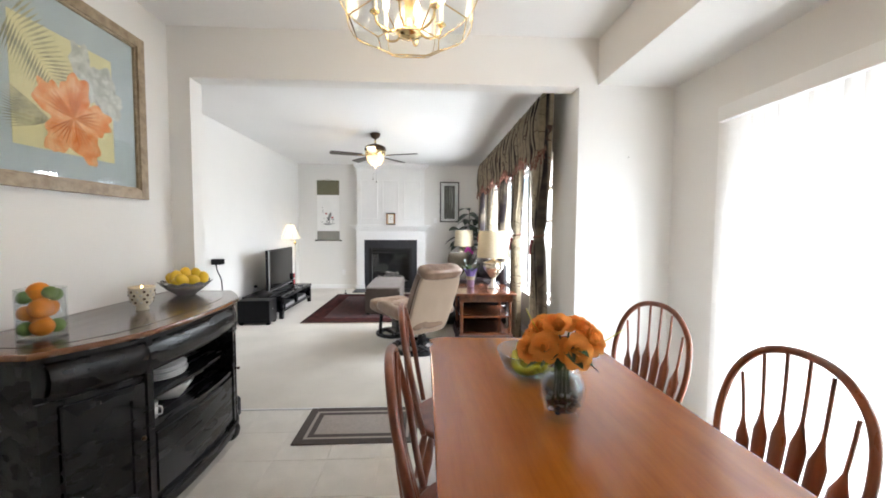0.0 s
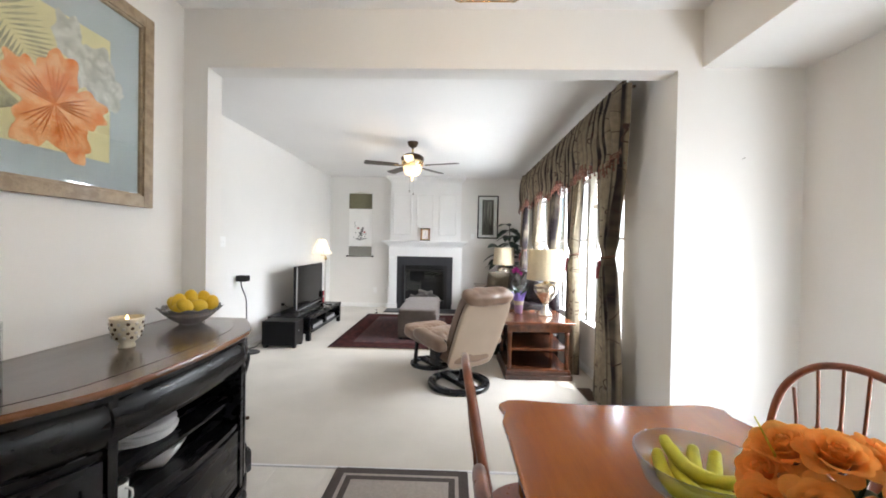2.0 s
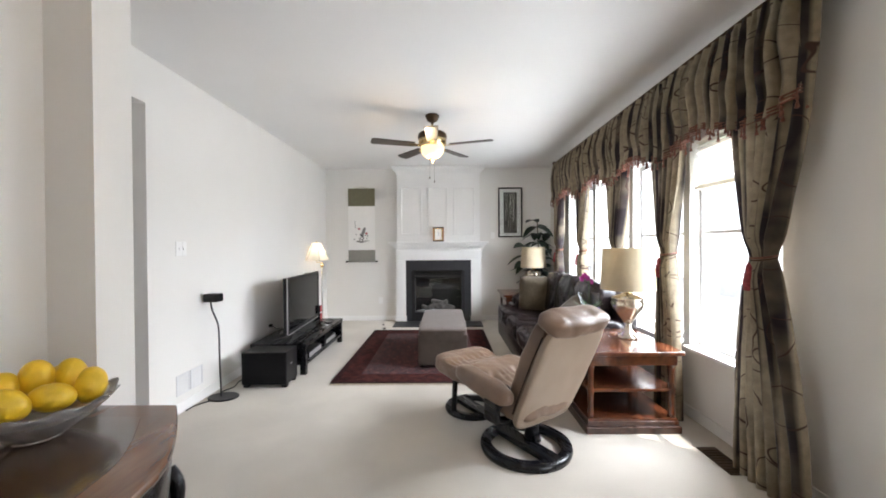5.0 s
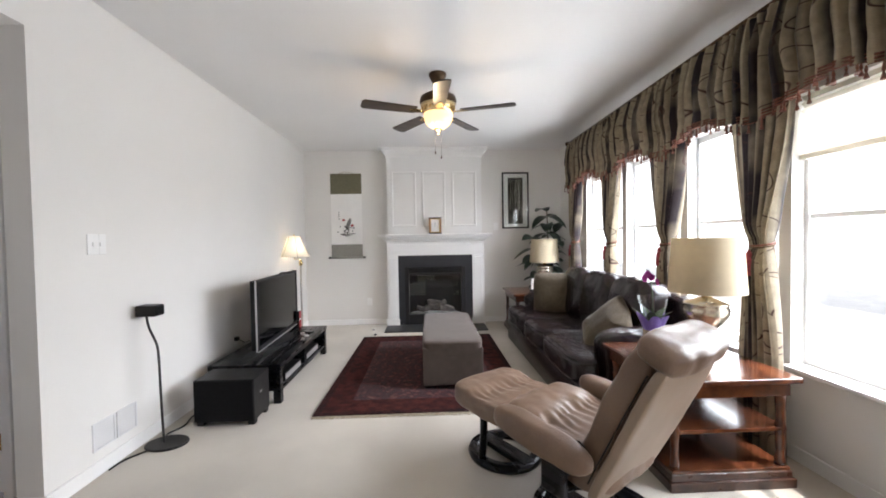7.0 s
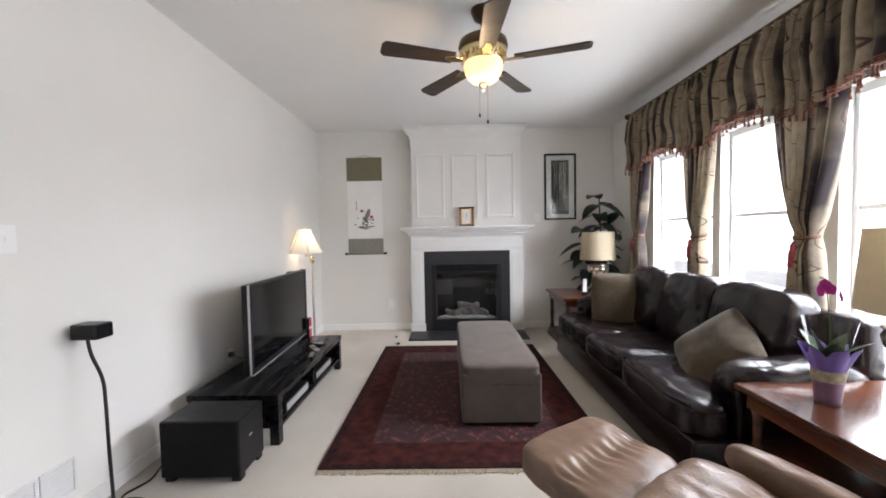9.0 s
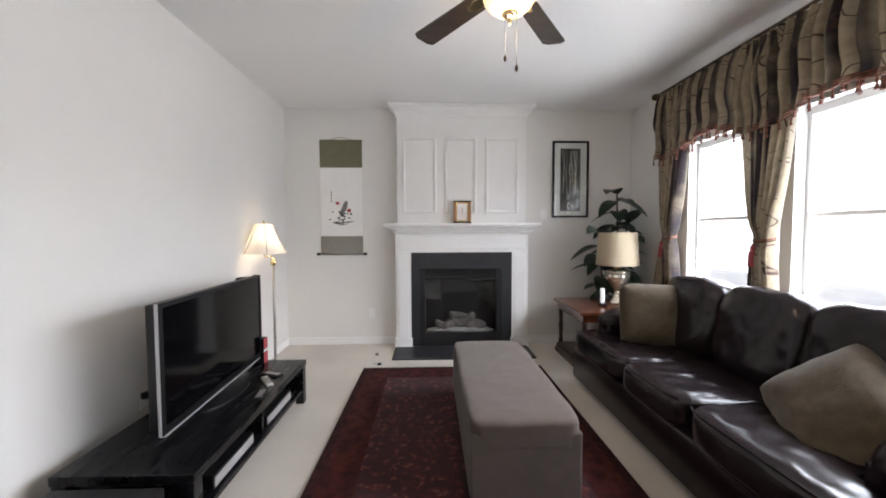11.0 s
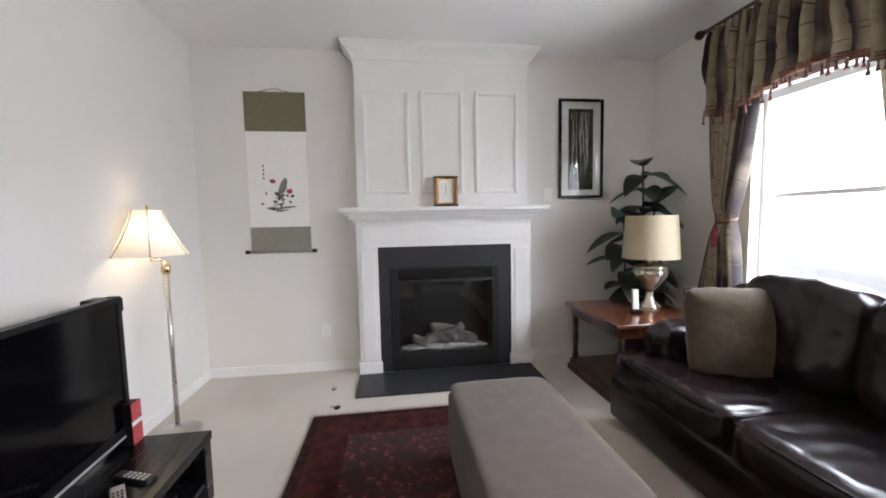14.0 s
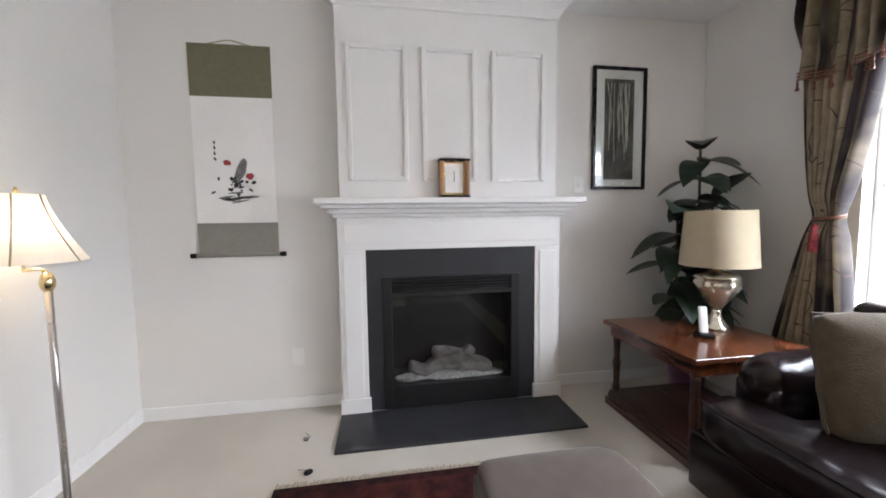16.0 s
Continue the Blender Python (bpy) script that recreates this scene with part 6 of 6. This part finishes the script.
levels = ((0.125, 0.0), (0.235, 0.055), (0.285, 0.16), (0.265, 0.33), (0.17, 0.47), (0.05, 0.52))
for k in range(NP):
    col = [lantern(k, r) + Vector((0, 0, z)) for r, z in levels]
    part("rib", tube(smooth_path(col, 4), 0.0022, 6), BRASS, cx, smooth=True)
    for (r0, z0), (r1, z1) in zip(levels[:4], levels[1:5]):
        q = [lantern(k, r0) + Vector((0, 0, z0)), lantern(k + 1, r0) + Vector((0, 0, z0)), lantern(k + 1, r1) + Vector((0, 0, z1)), lantern(k, r1) + Vector((0, 0, z1))]
        gb = bmesh.new()
        gb.faces.new([gb.verts.new(v) for v in q])
        bmesh.ops.solidify(gb, geom=gb.faces[:], thickness=0.002)
        gp = part("pane", gb, GLASS, cx, "bevelled clear glass")
        gp.visible_shadow = False
for r, z in ((0.125, 0.0), (0.235, 0.055), (0.265, 0.33)):
    part("band", tube([lantern(k, r) + Vector((0, 0, z)) for k in range(NP + 1)], 0.0028, 6), BRASS, cx)
part("hub", lathe([(0.004, 0.02), (0.045, 0.03), (0.05, 0.042), (0.02, 0.06), (0.018, 0.16), (0.035, 0.18), (0.04, 0.21), (0.02, 0.24), (0.014, 0.30), (0.014, 0.52)], 24), BRASS, cx, smooth=True)
for k in range(6):
    a = 2 * math.pi * k / 6 + 0.3
    d = Vector((math.cos(a), math.sin(a), 0))
    part("arm", tube(smooth_path([d * 0.03 + Vector((0, 0, 0.06)), d * 0.07 + Vector((0, 0, 0.035)), d * 0.12 + Vector((0, 0, 0.05)), d * 0.135 + Vector((0, 0, 0.09))]), 0.0045, 7), BRASS, cx, smooth=True)
    part("candle_cup", lathe([(0.006, 0.085), (0.02, 0.095), (0.012, 0.105)], 12, at=(*(d * 0.135)[:2], 0)), BRASS, cx, smooth=True)
    part("candle_sleeve", lathe([(0.009, 0.105), (0.009, 0.175)], 12, at=(*(d * 0.135)[:2], 0)), WHITECERAMIC, cx)
    part("candle_bulb", lathe([(0.007, 0.175), (0.014, 0.195), (0.012, 0.215), (0.001, 0.245)], 12, at=(*(d * 0.135)[:2], 0)), BULBGLASS, cx, "lit flame-shaped bulb", smooth=True)
part("chain", lathe([(0.006, 0.52), (0.006, 0.69)], 8), BRASS, cx)
part("ceiling_rose", lathe([(0.05, 0.705), (0.05, 0.695), (0.02, 0.675), (0.006, 0.67)], 20), BRASS, cx, smooth=True)
bulb("chandelier_bulb", -0.06, 1.53, 2.32, 10, 0.10)

# table
tbl = thing("dining_table", pose(0.44, 0.86, -0.006), "honey-cherry dining table with shaped ends and a glossy top", "table")
hw, hl_ = 0.41, 1.12
end = [(-hw, 0.86), (-hw - 0.004, 0.95), (-hw + 0.012, 1.02), (-hw + 0.0, 1.08), (-hw + 0.035, hl_ - 0.005), (-hw + 0.09, hl_ + 0.0), (-0.17, hl_ - 0.02), (0.0, hl_ - 0.025)]
half = end + [(-x, y) for x, y in reversed(end[:-1])]
outline = [(x, y) for x, y in half] + [(-x, -y) for x, y in half]
part("tabletop", prism(outline, 0.728, 0.756, 0.008, seg=3), TABLEWOOD, tbl, "glossy honey-cherry top")
ap = bmesh.new()
for a in ((-0.33, 0.33, 0.93, 0.955), (-0.33, 0.33, -0.955, -0.93), (-0.345, -0.32, -0.93, 0.93), (0.32, 0.345, -0.93, 0.93)):
    box(*a, 0.64, 0.728, 0.003, ap)
part("apron", ap, TABLEWOOD, tbl)
for x in (-0.32, 0.32):
    for y in (-0.92, 0.92):
        part("leg", lathe([(0.022, 0.0), (0.03, 0.03), (0.02, 0.06), (0.028, 0.2), (0.04, 0.42), (0.028, 0.5), (0.042, 0.53), (0.042, 0.64), (0.04, 0.70)], 18, at=(x, y, 0)), TABLEWOOD, tbl, smooth=True)


def windsor():
    c = thing("dining_chair", pose(0, 0, 0), "red-cherry bow-back Windsor chair with arrow spindles at the table", "chair", "chairs round the dining table")
    so = [(0.215 * math.cos(a) * (1 - 0.06 * math.sin(a)), 0.205 * math.sin(a)) for a in [2 * math.pi * k / 36 for k in range(36)]]
    part("seat", prism(so, 0.42, 0.45, 0.012, seg=3), CHAIRWOOD, c, "saddled wooden seat")
    bow = smooth_path([(-0.165, -0.16, 0.44), (-0.195, -0.185, 0.56), (-0.217, -0.21, 0.70), (-0.195, -0.24, 0.845), (-0.115, -0.258, 0.94), (0.0, -0.265, 0.968), (0.115, -0.258, 0.94), (0.195, -0.24, 0.845), (0.217, -0.21, 0.70), (0.195, -0.185, 0.56), (0.165, -0.16, 0.44)], 6)
    part("bow_back", tube(bow, 0.0125, 10), CHAIRWOOD, c, smooth=True)
    for k in range(6):
        u = (k - 2.5) / 2.5
        top_x, top_z = u * 0.165, 0.968 - 0.115 * abs(u) ** 2.4
        bx = u * 0.115
        ay, by = -0.175, -0.262 + 0.02 * abs(u)
        b = bmesh.new()
        rows = []
        for i in range(15):
            v = i / 14
            w = 0.0055 if v > 0.60 else (0.0055 + 0.0205 * max(0.0, 1 - ((v - 0.48) / 0.12) ** 2) if v > 0.48 else 0.026 - 0.009 * (0.48 - v) / 0.48)
            th = 0.0055
            x, y, z = bx + (top_x - bx) * v, ay + (by - ay) * v - 0.018 * math.sin(math.pi * v), 0.44 + (top_z - 0.44) * v
            rows.append([(x + w * math.cos(a), y + th * math.sin(a), z) for a in [2 * math.pi * j / 8 for j in range(8)]])
        rows_surface(rows, b, close=True)
        part("spindle", b, CHAIRWOOD, c, smooth=True)
    for x in (-1, 1):
        for y in (-1, 1):
            p0, p1 = Vector((x * 0.13, y * 0.12, 0.43)), Vector((x * 0.20, y * 0.20, 0.0))
            prof2 = (0.012, 0.017, 0.022, 0.016, 0.02, 0.022, 0.014, 0.011)
            part("leg", tube([p0 + (p1 - p0) * i / 7 for i in range(8)], list(prof2), 10), CHAIRWOOD, c, smooth=True)
    for x in (-1, 1):
        part("stretcher", tube([(x * 0.168, -0.163, 0.20), (x * 0.172, 0.0, 0.20), (x * 0.168, 0.163, 0.20)], [0.008, 0.013, 0.008], 8), CHAIRWOOD, c, smooth=True)
    part("stretcher", tube([(-0.17, 0, 0.20), (0, 0, 0.20), (0.17, 0, 0.20)], [0.008, 0.013, 0.008], 8), CHAIRWOOD, c, smooth=True)
    return c


chair = windsor()
chair.matrix_world = pose(0.16, 1.76, -0.006, 0, 0, -90)
copy_thing(chair, pose(0.165, 1.10, -0.006, 0, 0, -88))
copy_thing(chair, pose(0.872, 1.70, -0.006, 0, 0, 103))
copy_thing(chair, pose(0.84, 1.02, -0.006, 0, 0, 93))

# on the table
bb2 = thing("banana_bowl", pose(0.422, 1.42, 0.75), "clear glass bowl holding green-yellow bananas", "fruit bowl")
g2 = part("glass", lathe([(0.06, 0.0), (0.07, 0.004), (0.112, 0.04), (0.138, 0.105), (0.134, 0.105), (0.107, 0.042), (0.05, 0.010), (0.002, 0.009)], 44), BOWLCLEAR, bb2, smooth=True)
g2.visible_shadow = False
part("rim", tube([(0.136 * math.cos(a), 0.136 * math.sin(a), 0.105) for a in [2 * math.pi * k / 44 for k in range(45)]], 0.002, 6), GLASS, bb2)
for k, (dx, dz, tn) in enumerate(((-0.05, 0.045, 10), (-0.018, 0.05, 2), (0.015, 0.055, -6), (0.05, 0.05, -14), (0.0, 0.078, 30))):
    pts = smooth_path([(dx + 0.02, -0.085, dz + 0.012), (dx - 0.005, -0.04, dz - 0.006), (dx - 0.008, 0.02, dz - 0.006), (dx + 0.01, 0.075, dz + 0.012), (dx + 0.02, 0.095, dz + 0.028)])
    m2 = Matrix.Rotation(radians(tn), 3, "Z")
    radii = [0.006 + 0.011 * math.sin(math.pi * min(1, max(0, (i + 1) / (len(pts) + 1)))) ** 0.5 for i in range(len(pts))]
    part("banana", tube([m2 @ p for p in pts], radii, 9), BANANA, bb2, smooth=True)

vs_ = thing("rose_vase", pose(0.420, 1.105, 0.75), "clear glass vase of orange roses on the table", "vase of roses")
gv2 = lathe([(0.046, 0.0), (0.048, 0.008), (0.055, 0.03), (0.067, 0.075), (0.067, 0.105), (0.05, 0.145), (0.036, 0.165), (0.045, 0.185), (0.041, 0.185), (0.032, 0.165), (0.046, 0.143), (0.061, 0.103), (0.061, 0.077), (0.046, 0.032), (0.002, 0.014)], 40)
g3 = part("glass", gv2, GLASS, vs_, smooth=True)
g3.visible_shadow = False
WATER = clear_glass("vase_water", (0.55, 0.62, 0.64))
w3 = part("water", lathe([(0.002, 0.015), (0.044, 0.032), (0.059, 0.077), (0.059, 0.10), (0.05, 0.125), (0.002, 0.126)], 32), WATER, vs_, smooth=True)
w3.visible_shadow = False
PEBBLE = material("grey_glass_pebbles", (0.035, 0.045, 0.05), 0.10, vary=0.85, scale=20)
PALEPEBBLE = material("pale_glass_pebbles", (0.70, 0.72, 0.68), 0.12, vary=0.3, scale=20)
for k in range(46):
    a, r = rnd.random() * 6.28, rnd.random() ** 0.5 * 0.046
    part("pebble", pillow(0.018, 0.016, 0.012, (r * math.cos(a), r * math.sin(a), 0.026 + rnd.random() * 0.055), power=2.2, cuts=2, seed=k), PALEPEBBLE if k % 3 == 0 else PEBBLE, vs_, smooth=True)


def rose(m, scale, k):
    core = pillow(0.034 * scale, 0.034 * scale, 0.05 * scale, m.translation + 0.010 * scale * m.to_3x3().col[2], m.to_3x3().to_4x4(), power=2, cuts=5)
    head = part("rose", core, ROSE, vs_, "orange rose", smooth=True)
    rr = random.Random(k)
    for ring, (cnt, r0, tiltdeg, w, h) in enumerate(((4, 0.008, -12, 0.032, 0.052), (5, 0.014, -7, 0.042, 0.052), (6, 0.021, 3, 0.046, 0.048), (7, 0.027, 16, 0.048, 0.044), (7, 0.031, 38, 0.050, 0.038))):
        for j in range(cnt):
            a = 360 * j / cnt + ring * 37 + rr.uniform(-12, 12)
            rows = []
            for i in range(6):
                v = i / 5
                row = []
                for q in range(7):
                    s = q / 3 - 1
                    ww = w * scale / 2 * (0.45 + 0.75 * math.sin(math.pi * (0.15 + 0.6 * v)))
                    curl = 0.011 * scale * v ** 3 * (1 + ring * 0.35)
                    row.append(m @ Matrix.Rotation(radians(a), 4, "Z") @ Matrix.Translation((r0 * scale, 0, -0.014 * scale)) @ Matrix.Rotation(radians(tiltdeg + rr.uniform(-1, 1)), 4, "Y") @ Vector((curl - 0.013 * scale * s * s, s * ww, h * scale * v - 0.006 * scale * s * s * v)))
                rows.append(row)
            part("petal", rows_surface(rows), ROSE, head, smooth=True)
    return head


for k, (x, y, z, rx, ry, s) in enumerate(((-0.085, -0.05, 0.222, 58, -38, 1.15), (0.015, -0.085, 0.215, 66, 4, 1.28), (0.092, -0.03, 0.238, 42, 42, 1.28), (-0.060, 0.045, 0.268, 8, -28, 1.25), (0.050, 0.060, 0.262, -8, 14, 1.25), (0.125, 0.03, 0.228, 8, 60, 1.1), (-0.105, 0.04, 0.232, 0, -55, 1.05), (0.0, 0.095, 0.240, -45, 0, 1.1), (-0.025, -0.015, 0.283, 22, -8, 1.15), (0.058, -0.005, 0.275, 20, 18, 1.1), (-0.135, -0.01, 0.205, 30, -70, 1.0))):
    x, y, z = x * 0.77, y * 0.77, z * 0.94 + 0.022
    rose(pose(x * 1.05, y * 1.05, z, rx, ry, 0), s * 0.58, k)
    part("stem", tube(smooth_path([(x * 0.3, y * 0.3, 0.03), (x * 0.25, y * 0.25, 0.165), (x * 0.85, y * 0.85, z - 0.015)]), 0.0028, 6), GREENLEAF, vs_)
for k in range(24):
    a = 137.5 * k
    part("leaf", leaf_mesh(rnd.uniform(0.065, 0.105), rnd.uniform(0.03, 0.042), 0.4, pose(0.02 * math.cos(radians(a)), 0.02 * math.sin(radians(a)), 0.185 + 0.003 * k * 0.6, 0, rnd.uniform(-25, 10), a)), GREENLEAF, vs_, smooth=True)
for k, (x, y, z) in enumerate(((-0.11, 0.02, 0.33), (0.19, 0.0, 0.27))):
    part("twig", tube([(x * 0.3, y, 0.19), (x, y, z)], [0.003, 0.001], 5), BANANA, vs_)

# floor tiles of the dining room
TS = 0.305
tile_mesh = None
for i in range(13):
    for j in range(14):
        tx, ty = -1.775 + TS * (i + 0.5), 2.745 - TS * (j + 0.5)
        if tx > 1.80:
            continue
        if tile_mesh is None:
            tbm = box(-TS / 2 + 0.0012, TS / 2 - 0.0012, -TS / 2 + 0.0012, TS / 2 - 0.0012, -0.007, -0.0035, 0.0008, seg=1)
            tile_mesh = mesh_of(tbm, "floor_tile")
            tile_mesh.materials.append(VINYL)
        o = new("floor_tile", tile_mesh)
        o.parent = bpy.data.objects["floor_dining"]
        o.location = (tx, ty, 0)
